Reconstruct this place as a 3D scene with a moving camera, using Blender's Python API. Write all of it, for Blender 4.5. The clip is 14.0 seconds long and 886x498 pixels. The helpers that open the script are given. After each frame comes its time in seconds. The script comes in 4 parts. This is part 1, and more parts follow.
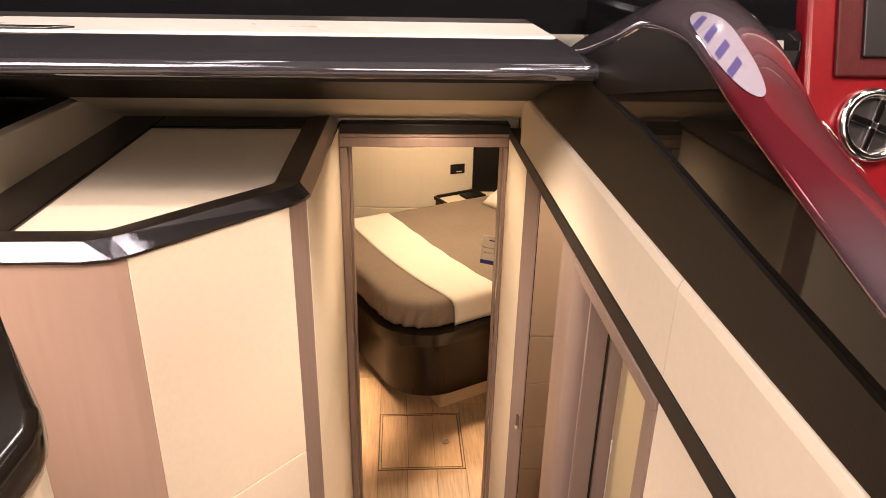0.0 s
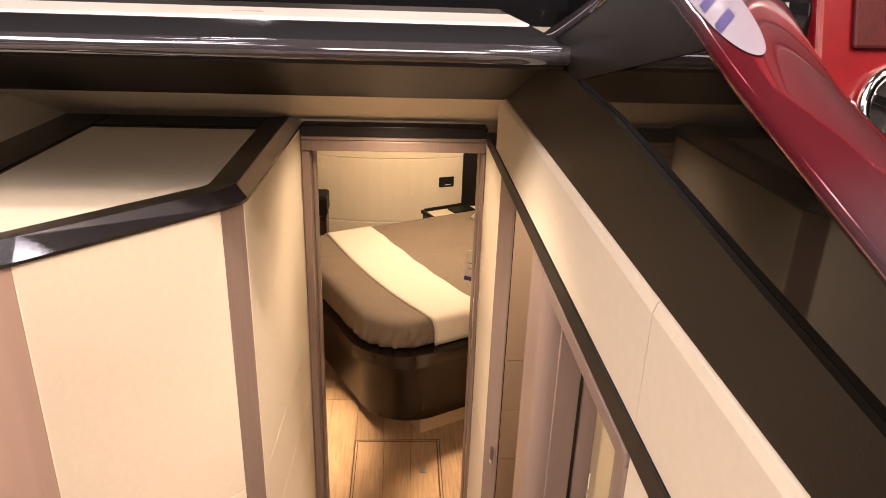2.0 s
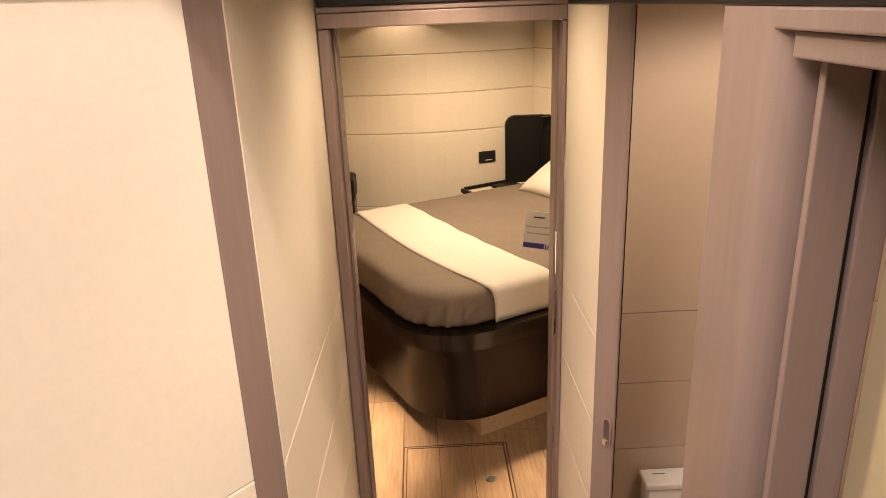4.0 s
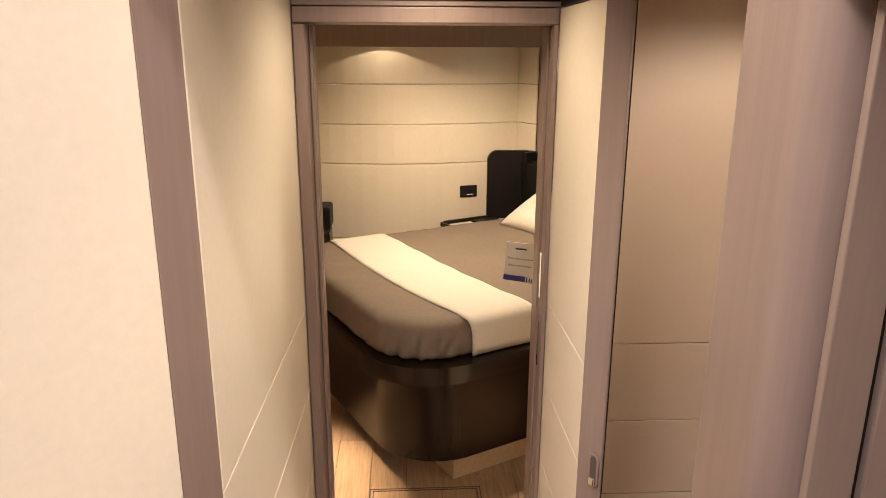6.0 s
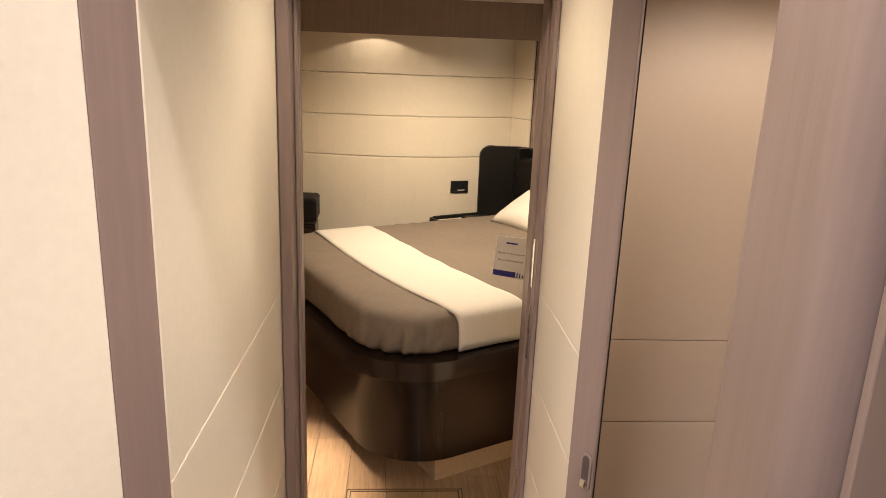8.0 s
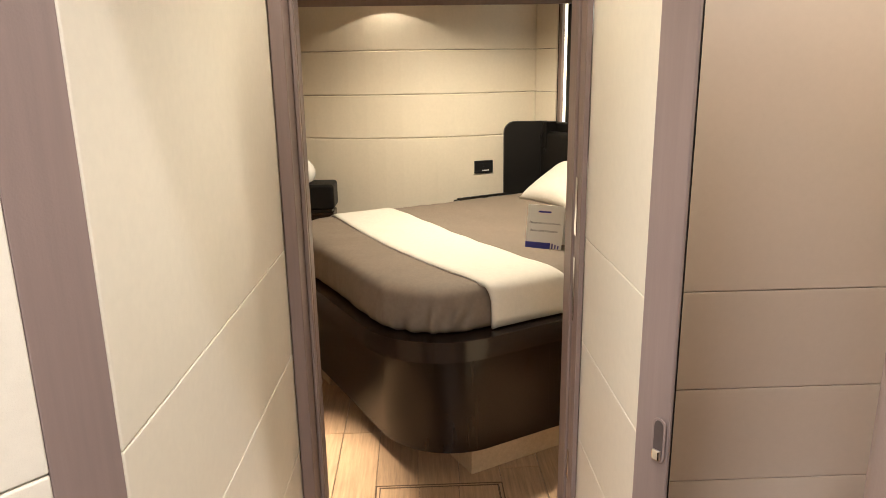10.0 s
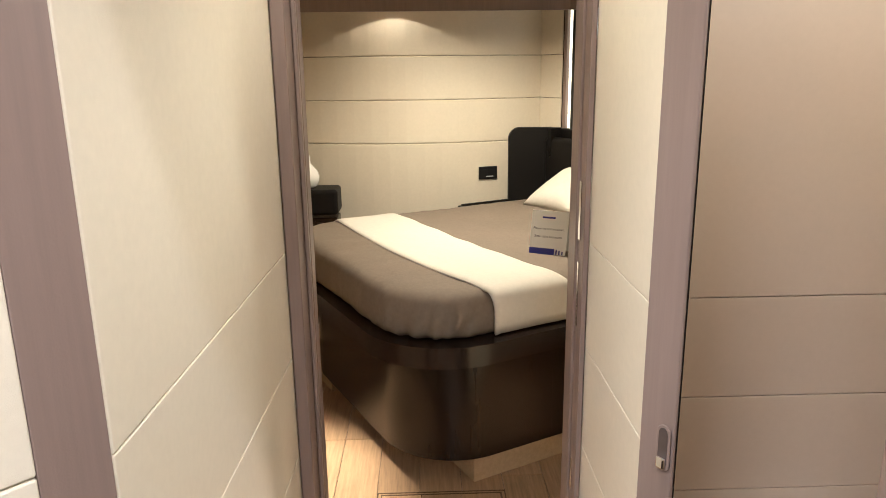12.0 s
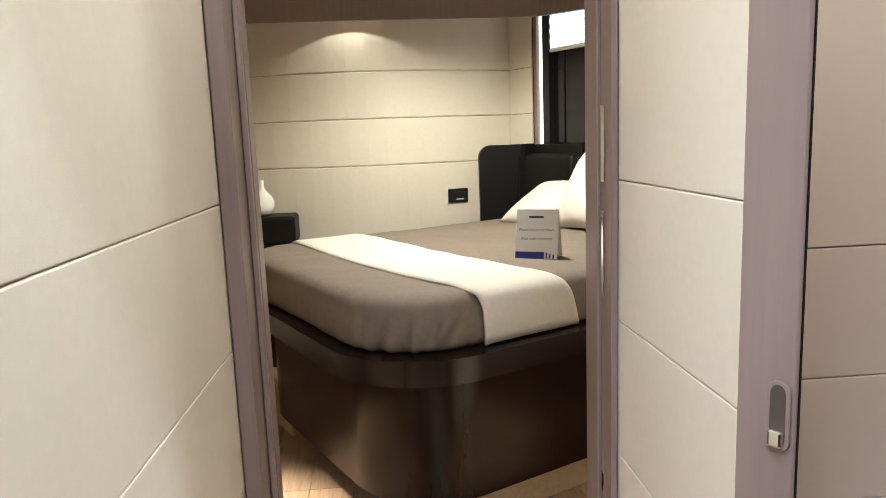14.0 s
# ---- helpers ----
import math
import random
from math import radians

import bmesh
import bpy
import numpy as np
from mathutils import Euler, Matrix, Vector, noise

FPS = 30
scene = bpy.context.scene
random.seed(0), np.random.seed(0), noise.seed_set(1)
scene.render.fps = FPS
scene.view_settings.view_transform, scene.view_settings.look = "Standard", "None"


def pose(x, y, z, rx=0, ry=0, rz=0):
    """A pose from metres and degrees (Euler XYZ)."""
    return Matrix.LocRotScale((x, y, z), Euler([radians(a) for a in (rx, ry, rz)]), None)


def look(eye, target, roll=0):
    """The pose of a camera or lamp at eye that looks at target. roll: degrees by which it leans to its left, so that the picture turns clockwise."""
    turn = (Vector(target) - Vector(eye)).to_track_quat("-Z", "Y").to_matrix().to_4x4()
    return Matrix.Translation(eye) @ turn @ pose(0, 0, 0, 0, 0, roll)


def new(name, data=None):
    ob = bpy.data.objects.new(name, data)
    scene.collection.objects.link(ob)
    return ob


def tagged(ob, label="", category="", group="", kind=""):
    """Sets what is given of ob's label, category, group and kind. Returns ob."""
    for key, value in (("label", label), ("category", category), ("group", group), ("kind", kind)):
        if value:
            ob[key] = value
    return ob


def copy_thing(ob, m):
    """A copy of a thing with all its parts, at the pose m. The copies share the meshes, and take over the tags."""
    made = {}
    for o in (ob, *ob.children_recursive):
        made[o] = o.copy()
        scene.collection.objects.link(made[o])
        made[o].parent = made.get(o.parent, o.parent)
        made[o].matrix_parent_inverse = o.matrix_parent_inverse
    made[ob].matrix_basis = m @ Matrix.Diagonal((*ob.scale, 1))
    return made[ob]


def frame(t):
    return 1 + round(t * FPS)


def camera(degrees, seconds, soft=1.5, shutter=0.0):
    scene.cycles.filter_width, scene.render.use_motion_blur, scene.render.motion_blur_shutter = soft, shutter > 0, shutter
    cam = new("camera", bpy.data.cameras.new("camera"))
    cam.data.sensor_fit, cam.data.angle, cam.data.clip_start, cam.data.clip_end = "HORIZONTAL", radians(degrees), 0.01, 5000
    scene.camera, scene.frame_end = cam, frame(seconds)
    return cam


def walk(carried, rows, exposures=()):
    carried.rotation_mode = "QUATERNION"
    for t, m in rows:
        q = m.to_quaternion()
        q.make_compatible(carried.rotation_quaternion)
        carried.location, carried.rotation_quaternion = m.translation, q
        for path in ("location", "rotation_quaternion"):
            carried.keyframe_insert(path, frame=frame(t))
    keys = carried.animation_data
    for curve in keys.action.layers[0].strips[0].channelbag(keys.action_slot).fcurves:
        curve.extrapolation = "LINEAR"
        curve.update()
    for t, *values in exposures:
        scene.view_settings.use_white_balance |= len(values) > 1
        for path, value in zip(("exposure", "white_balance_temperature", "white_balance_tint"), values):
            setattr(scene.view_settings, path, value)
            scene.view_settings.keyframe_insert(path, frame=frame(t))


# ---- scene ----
cam = camera(64.5, 14.0, soft=0.7)
PATH = [
    (0, (0.062, 0.006, 2.553), (0.183, 1.837, 1.759), 1.2),
    (0.5, (0.061, 0.011, 2.544), (0.142, 1.822, 1.699), 1.1),
    (1, (0.105, 0.071, 2.52), (0.112, 1.861, 1.629), 1.0),
    (1.5, (0.163, 0.155, 2.509), (0.17, 1.988, 1.709), 1.4),
    (2, (0.184, 0.209, 2.455), (0.302, 2.06, 1.706), 1.9),
    (2.5, (0.152, 0.333, 2.267), (0.329, 2.174, 1.505), 0.8),
    (3, (0.117, 0.482, 2.154), (0.364, 2.287, 1.328), 0.6),
    (3.5, (0.101, 0.673, 1.943), (0.236, 2.53, 1.212), -1.6),
    (4, (0.09, 0.721, 1.902), (0.133, 2.608, 1.238), -2.3),
    (4.2, (0.094, 0.726, 1.892), (0.163, 2.607, 1.214), -2.0),
    (6.5, (0.096, 0.854, 1.766), (0.183, 2.793, 1.282), 0.9),
    (7, (0.083, 0.855, 1.763), (0.154, 2.802, 1.31), 2.0),
    (7.5, (0.097, 0.884, 1.742), (0.227, 2.81, 1.218), 2.9),
    (10, (0.12, 1.149, 1.502), (0.186, 3.082, 0.993), -0.9),
    (10.5, (0.119, 1.152, 1.509), (0.158, 3.092, 1.026), -1.0),
    (11, (0.112, 1.151, 1.5), (0.151, 3.094, 1.027), -0.5),
    (11.5, (0.121, 1.161, 1.498), (0.164, 3.101, 1.016), -0.8),
    (12, (0.126, 1.163, 1.491), (0.179, 3.101, 1.002), -0.7),
    (12.5, (0.114, 1.175, 1.456), (0.184, 3.105, 0.935), -0.2),
    (13, (0.081, 1.233, 1.344), (0.171, 3.172, 0.865), -0.7),
    (13.5, (0.058, 1.326, 1.289), (0.152, 3.286, 0.9), -1.8),
    (14, (0.086, 1.475, 1.217), (0.254, 3.442, 0.901), -2.2),
]
EXPOSURES = [
    (0.0, 0.0, 7600, 23),
    (2.0, 0.0, 7500, 22),
    (3.0, -0.05, 7150, 16),
    (4.2, -0.05, 7050, 18),
    (6.5, -0.07, 6400, 14),
    (7.7, -0.07, 6200, 13),
    (10.0, 0.13, 5600, 6),
    (12.0, 0.13, 5450, 5),
    (14.0, 0.26, 4900, 2),
]
walk(cam, [(t, look(eye, target, roll)) for t, eye, target, roll in PATH], EXPOSURES)

# ---- world and lights ----
world = bpy.data.worlds.new("hall_air")
scene.world = world
world.use_nodes = True
world.node_tree.nodes["Background"].inputs[0].default_value = (0.55, 0.6, 0.75, 1)
world.node_tree.nodes["Background"].inputs[1].default_value = 0.04


def lamp(name, where, aim, power, size, colour=(1, 0.78, 0.52), spot=None, blend=0.5, shape=None):
    data = bpy.data.lights.new(name, "SPOT" if spot else "AREA")
    data.energy, data.color = power, colour
    if spot:
        data.spot_size, data.spot_blend, data.shadow_soft_size = radians(spot), blend, size
    else:
        data.size = size
        if shape:
            data.shape, data.size_y = "RECTANGLE", shape
    ob = new(name, data)
    ob.matrix_world = look(where, aim)
    return ob


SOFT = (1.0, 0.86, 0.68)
CABIN = (1.0, 0.79, 0.535)
lamp("companionway_spot", (0.16, 2.40, 2.03), (0.165, 2.33, 0.0), 22, 0.03, (1.0, 0.82, 0.6), spot=150, blend=0.9)
# Fill light added for the right wall and post; no fixture there.
lamp("stair_fill_light", (-0.1, 1.72, 2.245), (0.48, 1.50, 1.1), 44, 0.03, SOFT, spot=100, blend=0.9)
lamp("cabin_spot_wall", (-0.04, 5.235, 1.893), (-0.04, 5.236, 0.5), 3.6, 0.006, CABIN, spot=133, blend=0.07)
lamp("cabin_spot_foot", (-0.95, 4.05, 1.99), (-0.58, 3.45, 0.0), 700, 0.08, CABIN, spot=36, blend=0.6)
lamp("cabin_spot_side", (1.45, 4.0, 1.99), (0.74, 2.90, 0.0), 560, 0.10, CABIN, spot=28, blend=0.5)
lamp("cabin_spot_head", (0.49, 4.22, 1.99), (0.49, 4.4, 0.0), 124, 0.05, (1.0, 0.78, 0.52), spot=150, blend=0.5)
lamp("heads_spot", (1.05, 2.0, 1.95), (1.05, 2.1, 0.0), 25, 0.05, SOFT, spot=162, blend=0.35)
lamp("hall_lamp_astern", (0.2, -4.0, 4.2), (-0.1, 1.5, 1.5), 130, 1.6, (1.0, 0.85, 0.73))
lamp("hall_lamp_helm", (2.6, -1.8, 6.0), (-0.4, 1.5, 1.5), 120, 0.6, (1.0, 0.82, 0.68))
lamp("hall_lamp_port", (-2.3, -1.4, 5.3), (0.0, 1.3, 1.8), 270, 2.0, (1.0, 0.92, 0.90))
lamp("hall_lamp_starboard", (1.6, -0.5, 6.0), (-0.18, 2.2, 1.4), 210, 0.22, (1.0, 0.88, 0.80))
lamp("hall_lamp_quarter", (1.2, -2.2, 6.4), (-0.18, 2.4, 1.4), 65, 0.30, (1.0, 0.88, 0.80))
lamp("hall_lamp_ahead", (-1.5, 6.0, 7.0), (0.0, 1.5, 2.0), 60, 0.6, (0.9, 0.93, 1.0))

# ---- materials ----


def material(name, base, rough=0.5, metal=0.0, grain=None, vary=0.06, bump=0.0, bump_scale=400, coat=0.0, dirt=0.0, emit=None, spec=0.5):
    """Colour varied at a fine and a coarse scale, with fine relief. grain: scale of a stretched wood grain (x, y, z)."""
    m = bpy.data.materials.new(name)
    m.use_nodes = True
    nt = m.node_tree
    b = nt.nodes["Principled BSDF"]
    b.inputs["Roughness"].default_value = rough
    b.inputs["Metallic"].default_value = metal
    b.inputs["Specular IOR Level"].default_value = spec
    b.inputs["Coat Weight"].default_value = coat
    b.inputs["Coat Roughness"].default_value = 0.06
    co = nt.nodes.new("ShaderNodeTexCoord")
    mp = nt.nodes.new("ShaderNodeMapping")
    mp.inputs["Scale"].default_value = grain or (1, 1, 1)
    nt.links.new(co.outputs["Object"], mp.inputs["Vector"])
    fine = nt.nodes.new("ShaderNodeTexNoise")
    fine.inputs["Scale"].default_value = 1.0 if grain else 60
    fine.inputs["Detail"].default_value = 6
    fine.inputs["Roughness"].default_value = 0.65
    nt.links.new(mp.outputs[0], fine.inputs["Vector"])
    coarse = nt.nodes.new("ShaderNodeTexNoise")
    coarse.inputs["Scale"].default_value = 3.0
    coarse.inputs["Detail"].default_value = 3
    nt.links.new(co.outputs["Object"], coarse.inputs["Vector"])
    info = nt.nodes.new("ShaderNodeObjectInfo")
    add = nt.nodes.new("ShaderNodeMath")
    add.operation = "MULTIPLY_ADD"
    nt.links.new(coarse.outputs["Fac"], add.inputs[0])
    add.inputs[1].default_value = 0.6
    nt.links.new(fine.outputs["Fac"], add.inputs[2])
    add2 = nt.nodes.new("ShaderNodeMath")
    add2.operation = "MULTIPLY_ADD"
    nt.links.new(info.outputs["Random"], add2.inputs[0])
    add2.inputs[1].default_value = 0.25
    nt.links.new(add.outputs[0], add2.inputs[2])
    ramp = nt.nodes.new("ShaderNodeMapRange")
    ramp.inputs["From Min"].default_value = 0.45
    ramp.inputs["From Max"].default_value = 1.3
    ramp.inputs["To Min"].default_value = 1.0 - vary * 2
    ramp.inputs["To Max"].default_value = 1.0 + vary * 2
    nt.links.new(add2.outputs[0], ramp.inputs["Value"])
    mul = nt.nodes.new("ShaderNodeVectorMath")
    mul.operation = "SCALE"
    mul.inputs[0].default_value = base
    nt.links.new(ramp.outputs[0], mul.inputs["Scale"])
    nt.links.new(mul.outputs[0], b.inputs["Base Color"])
    if dirt:
        rr = nt.nodes.new("ShaderNodeMapRange")
        rr.inputs["To Min"].default_value = max(0.02, rough - dirt)
        rr.inputs["To Max"].default_value = rough + dirt
        nt.links.new(coarse.outputs["Fac"], rr.inputs["Value"])
        nt.links.new(rr.outputs[0], b.inputs["Roughness"])
    if bump:
        rel = nt.nodes.new("ShaderNodeTexNoise")
        rel.inputs["Scale"].default_value = bump_scale
        rel.inputs["Detail"].default_value = 3
        nt.links.new(co.outputs["Object"], rel.inputs["Vector"])
        bm = nt.nodes.new("ShaderNodeBump")
        bm.inputs["Strength"].default_value = bump
        bm.inputs["Distance"].default_value = 0.002
        nt.links.new(rel.outputs["Fac"], bm.inputs["Height"])
        nt.links.new(bm.outputs[0], b.inputs["Normal"])
    if emit:
        b.inputs["Emission Color"].default_value = (*emit[0], 1)
        b.inputs["Emission Strength"].default_value = emit[1]
    return m


M = {
    "cream": material("cream_leather", (0.70, 0.63, 0.51), 0.45, vary=0.03, bump=0.18, bump_scale=900, dirt=0.1),
    "beige": material("beige_laminate", (0.50, 0.40, 0.31), 0.45, vary=0.02, bump=0.05, dirt=0.08),
    "rose": material("rose_oak", (0.37, 0.255, 0.205), 0.45, grain=(50, 50, 3), vary=0.04, bump=0.05),
    "olive": material("pale_olive_laminate", (0.43, 0.355, 0.225), 0.4, vary=0.03, dirt=0.08),
    "mauve": material("grey_oak", (0.22, 0.16, 0.138), 0.40, grain=(60, 60, 3), vary=0.09, bump=0.1, dirt=0.08),
    "floor": material("oak_floor", (0.33, 0.215, 0.128), 0.34, grain=(90, 5, 90), vary=0.30, bump=0.15, bump_scale=150, dirt=0.1),
    "groove": material("floor_inlay", (0.10, 0.055, 0.03), 0.5),
    "wenge": material("wenge", (0.013, 0.0065, 0.0035), 0.2, grain=(40, 40, 3), vary=0.28, spec=0.27),
    "rim": material("wenge_gloss", (0.012, 0.006, 0.004), 0.2, grain=(8, 8, 60), vary=0.12, spec=0.45),
    "strip": material("dark_trim", (0.010, 0.008, 0.007), 0.2, vary=0.08, dirt=0.05),
    "trim_matt": material("dark_trim_satin", (0.011, 0.009, 0.008), 0.45, vary=0.08, spec=0.3),
    "gloss": material("black_gelcoat", (0.006, 0.006, 0.007), 0.06, vary=0.1, dirt=0.03),
    "gunmetal": material("gunmetal_gelcoat", (0.13, 0.13, 0.15), 0.05, metal=0.75, vary=0.08, coat=0.3, dirt=0.04),
    "mark": material("pale_banner_reflection", (0.21, 0.20, 0.25), 0.25, vary=0.04, coat=0.3),
    "violet": material("violet_banner_reflection", (0.055, 0.045, 0.15), 0.35),
    "seat": material("dark_gelcoat", (0.010, 0.008, 0.006), 0.16, vary=0.15, dirt=0.05, spec=0.4),
    "satin": material("satin_metal", (0.50, 0.50, 0.56), 0.22, metal=1.0, vary=0.04, dirt=0.06),
    "steel": material("brushed_steel", (0.62, 0.60, 0.58), 0.28, metal=1.0, vary=0.03),
    "slot_shade": material("brown_slot_shade", (0.07, 0.05, 0.045), 0.3, vary=0.1),
    "smoked": material("smoked_panel", (0.007, 0.0055, 0.004), 0.03, vary=0.1, dirt=0.01, spec=0.3),
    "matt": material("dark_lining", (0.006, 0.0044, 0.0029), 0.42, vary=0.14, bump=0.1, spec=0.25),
    "deck": material("white_gelcoat", (0.72, 0.70, 0.66), 0.3, vary=0.03, dirt=0.08),
    "spread": material("taupe_bedspread", (0.175, 0.138, 0.105), 0.8, vary=0.10, bump=0.5, bump_scale=500),
    "linen": material("white_linen", (0.66, 0.62, 0.55), 0.85, vary=0.04, bump=0.7, bump_scale=350),
    "leather": material("black_leather", (0.006, 0.005, 0.0045), 0.5, vary=0.1, bump=0.3, bump_scale=300, spec=0.22),
    "chrome": material("chrome", (0.85, 0.84, 0.82), 0.12, metal=1.0, vary=0.02),
    "plastic": material("black_plastic", (0.009, 0.009, 0.010), 0.35),
    "ceramic": material("white_ceramic", (0.82, 0.80, 0.76), 0.15, vary=0.02, coat=0.3),
    "card": material("white_card", (0.85, 0.85, 0.86), 0.6, vary=0.01),
    "blue": material("blue_print", (0.03, 0.035, 0.28), 0.5),
    "ink": material("grey_print", (0.12, 0.12, 0.18), 0.6),
    "red": material("red_lacquer", (0.13, 0.003, 0.006), 0.3, vary=0.2, coat=0.1, dirt=0.08),
    "carbon": material("red_carbon", (0.045, 0.005, 0.006), 0.45, spec=0.2, vary=0.3, grain=(300, 300, 60), bump=0.3),
    "carpet": material("tan_carpet", (0.36, 0.26, 0.16), 0.95, vary=0.12, bump=0.8, bump_scale=250),
    "ceiling": material("cream_ceiling", (0.70, 0.64, 0.52), 0.6, vary=0.02),
    "window": material("dark_window", (0.006, 0.006, 0.007), 0.1),
    "hall": material("hall_dark", (0.03, 0.03, 0.035), 0.9),
    # Emission stands in for light on the white blind; it is no lamp.
    "blind": material("glowing_blind_fabric", (0.85, 0.83, 0.8), 0.8, emit=((1.0, 0.95, 0.9), 0.9)),
    "led": material("led_strip", (0.9, 0.88, 0.8), 0.5, emit=((1.0, 0.84, 0.58), 1.6)),
    "hall_light": material("hall_light_panel", (0.9, 0.9, 0.9), 0.5, emit=((0.92, 0.95, 1.0), 16)),
}


def red_reflection(m, other, stops):
    """Fades the base colour along y into a tint that stands for a reflection."""
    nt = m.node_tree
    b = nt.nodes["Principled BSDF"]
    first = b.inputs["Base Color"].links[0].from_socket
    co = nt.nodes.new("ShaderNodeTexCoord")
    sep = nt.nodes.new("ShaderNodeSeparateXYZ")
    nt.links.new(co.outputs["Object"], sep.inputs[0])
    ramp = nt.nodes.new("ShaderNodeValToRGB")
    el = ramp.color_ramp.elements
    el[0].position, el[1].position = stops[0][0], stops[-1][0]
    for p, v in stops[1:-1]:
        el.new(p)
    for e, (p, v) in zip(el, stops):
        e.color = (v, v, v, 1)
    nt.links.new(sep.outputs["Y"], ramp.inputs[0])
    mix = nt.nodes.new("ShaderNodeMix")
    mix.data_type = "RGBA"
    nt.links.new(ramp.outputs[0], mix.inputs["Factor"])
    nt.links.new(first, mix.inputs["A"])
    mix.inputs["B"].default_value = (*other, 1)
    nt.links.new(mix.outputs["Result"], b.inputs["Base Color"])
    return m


# The red dashboard's reflection on the moulding, painted into its base colour.
M["red_reflection"] = red_reflection(material("grey_metallic_red_reflection", (0.24, 0.23, 0.27), 0.07, metal=0.8, vary=0.08, coat=0.5, dirt=0.05), (0.34, 0.012, 0.03), [(0.45, 0.08), (0.58, 0.3), (0.70, 0.85), (0.88, 0.9), (0.97, 0.3), (1.0, 0.12)])

# ---- mesh helpers ----


def finish(bm, name, mat, parent=None, label="", smooth=False):
    bmesh.ops.recalc_face_normals(bm, faces=bm.faces)
    me = bpy.data.meshes.new(name)
    bm.to_mesh(me)
    bm.free()
    me.materials.append(M[mat])
    if smooth:
        for p in me.polygons:
            p.use_smooth = True
    ob = new(name, me)
    if parent:
        ob.parent = parent
    if label:
        ob["label"] = label
    return ob


def part(name, bm, mat, parent=None, label="", smooth=False):
    return finish(bm, name, mat, parent, label, smooth)


def bevel(bm, width, segments=2, edges=None):
    if width > 0:
        bmesh.ops.bevel(bm, geom=list(edges or bm.edges), offset=width, segments=segments, affect="EDGES", profile=0.5, clamp_overlap=True)
    return bm


def box(x0, x1, y0, y1, z0, z1, b=0.0, segments=2):
    bm = bmesh.new()
    bmesh.ops.create_cube(bm, size=1)
    for v in bm.verts:
        v.co = Vector((x0 + (v.co.x + 0.5) * (x1 - x0), y0 + (v.co.y + 0.5) * (y1 - y0), z0 + (v.co.z + 0.5) * (z1 - z0)))
    return bevel(bm, b, segments)


def prism(points, z0, z1, b=0.0, segments=2):
    """A plan outline raised from z0 to z1."""
    bm = bmesh.new()
    low = [bm.verts.new((x, y, z0)) for x, y in points]
    high = [bm.verts.new((x, y, z1)) for x, y in points]
    n = len(points)
    bm.faces.new(low), bm.faces.new(high)
    for i in range(n):
        bm.faces.new((low[i], low[(i + 1) % n], high[(i + 1) % n], high[i]))
    return bevel(bm, b, segments)


def profile_x(points, x0, x1, b=0.0, segments=2):
    """A y-z outline stretched from x0 to x1."""
    bm = prism([(y, z) for y, z in points], x0, x1, b, segments)
    for v in bm.verts:
        v.co = Vector((v.co.z, v.co.x, v.co.y))
    return bm


def slab(p, q, z0, z1, thick, side=1, b=0.0):
    """A vertical panel over the plan line p-q, thickened to one side."""
    p, q = Vector(p), Vector(q)
    d = (q - p).normalized()
    n = Vector((-d.y, d.x)) * side * thick
    return prism([tuple(p), tuple(q), tuple(q + n), tuple(p + n)], z0, z1, b)


def lathe(outline, where, steps=32):
    bm = bmesh.new()
    rings = []
    for r, z in outline:
        rings.append([bm.verts.new((where[0] + r * math.cos(2 * math.pi * i / steps), where[1] + r * math.sin(2 * math.pi * i / steps), where[2] + z)) for i in range(steps)])
    for a, c in zip(rings, rings[1:]):
        for i in range(steps):
            bm.faces.new((a[i], a[(i + 1) % steps], c[(i + 1) % steps], c[i]))
    bm.faces.new(rings[0]), bm.faces.new(rings[-1])
    return bm


def thing(name, label, category, group="", kind="", at=(0, 0, 0)):
    ob = new(name)
    ob.empty_display_size = 0.05
    ob.location = at
    return tagged(ob, label, category, group, kind)


def setting(name, bm, mat, label="", category="", smooth=False):
    return tagged(finish(bm, name, mat, smooth=smooth), label, category, kind="structure")


# ---- setting: corridor ----
XL, XR, YD = -0.168, 0.478, 2.615       # corridor walls and door bulkhead
SEAMS = [0.0, 0.178, 0.417, 0.656, 0.896, 1.135, 1.885]
LEFT = [0.0, 0.168, 0.407, 0.645, 0.885, 1.124, 1.922]

setting("floor", box(-1.7, 2.7, 0.9, 6.3, -0.06, -0.008), "groove", "dark sub-floor under the oak planks", "floor")
FLOOR = bpy.data.objects["floor"]

W0, W1 = (-0.187, 1.8005), (XL, YD - 0.001)     # foot line of the left wall, slightly splayed
wall_left = setting("wall_left", prism([(-0.2035, 1.81), (-0.25, 1.81), (-0.25, YD + 0.05), (XL - 0.0165, YD + 0.05)], 0, 1.922), "beige", "corridor wall clad in cream leather panels", "wall")
for z0, z1 in zip(LEFT, LEFT[1:]):
    part("panel", slab(W0, W1, z0 + 0.0004, z1 - 0.0004, 0.016, 1, 0.0025), "cream", wall_left)

wall_right = setting("wall_right", box(XR + 0.016, XR + 0.040, 2.21, YD + 0.05, 0, 1.885), "beige", "corridor wall clad in cream leather panels", "wall")
for z0, z1 in zip(SEAMS, SEAMS[1:]):
    part("panel", box(XR, XR + 0.016, 2.205, YD - 0.001, z0 + 0.0004, z1 - 0.0004, 0.0025), "cream", wall_right)

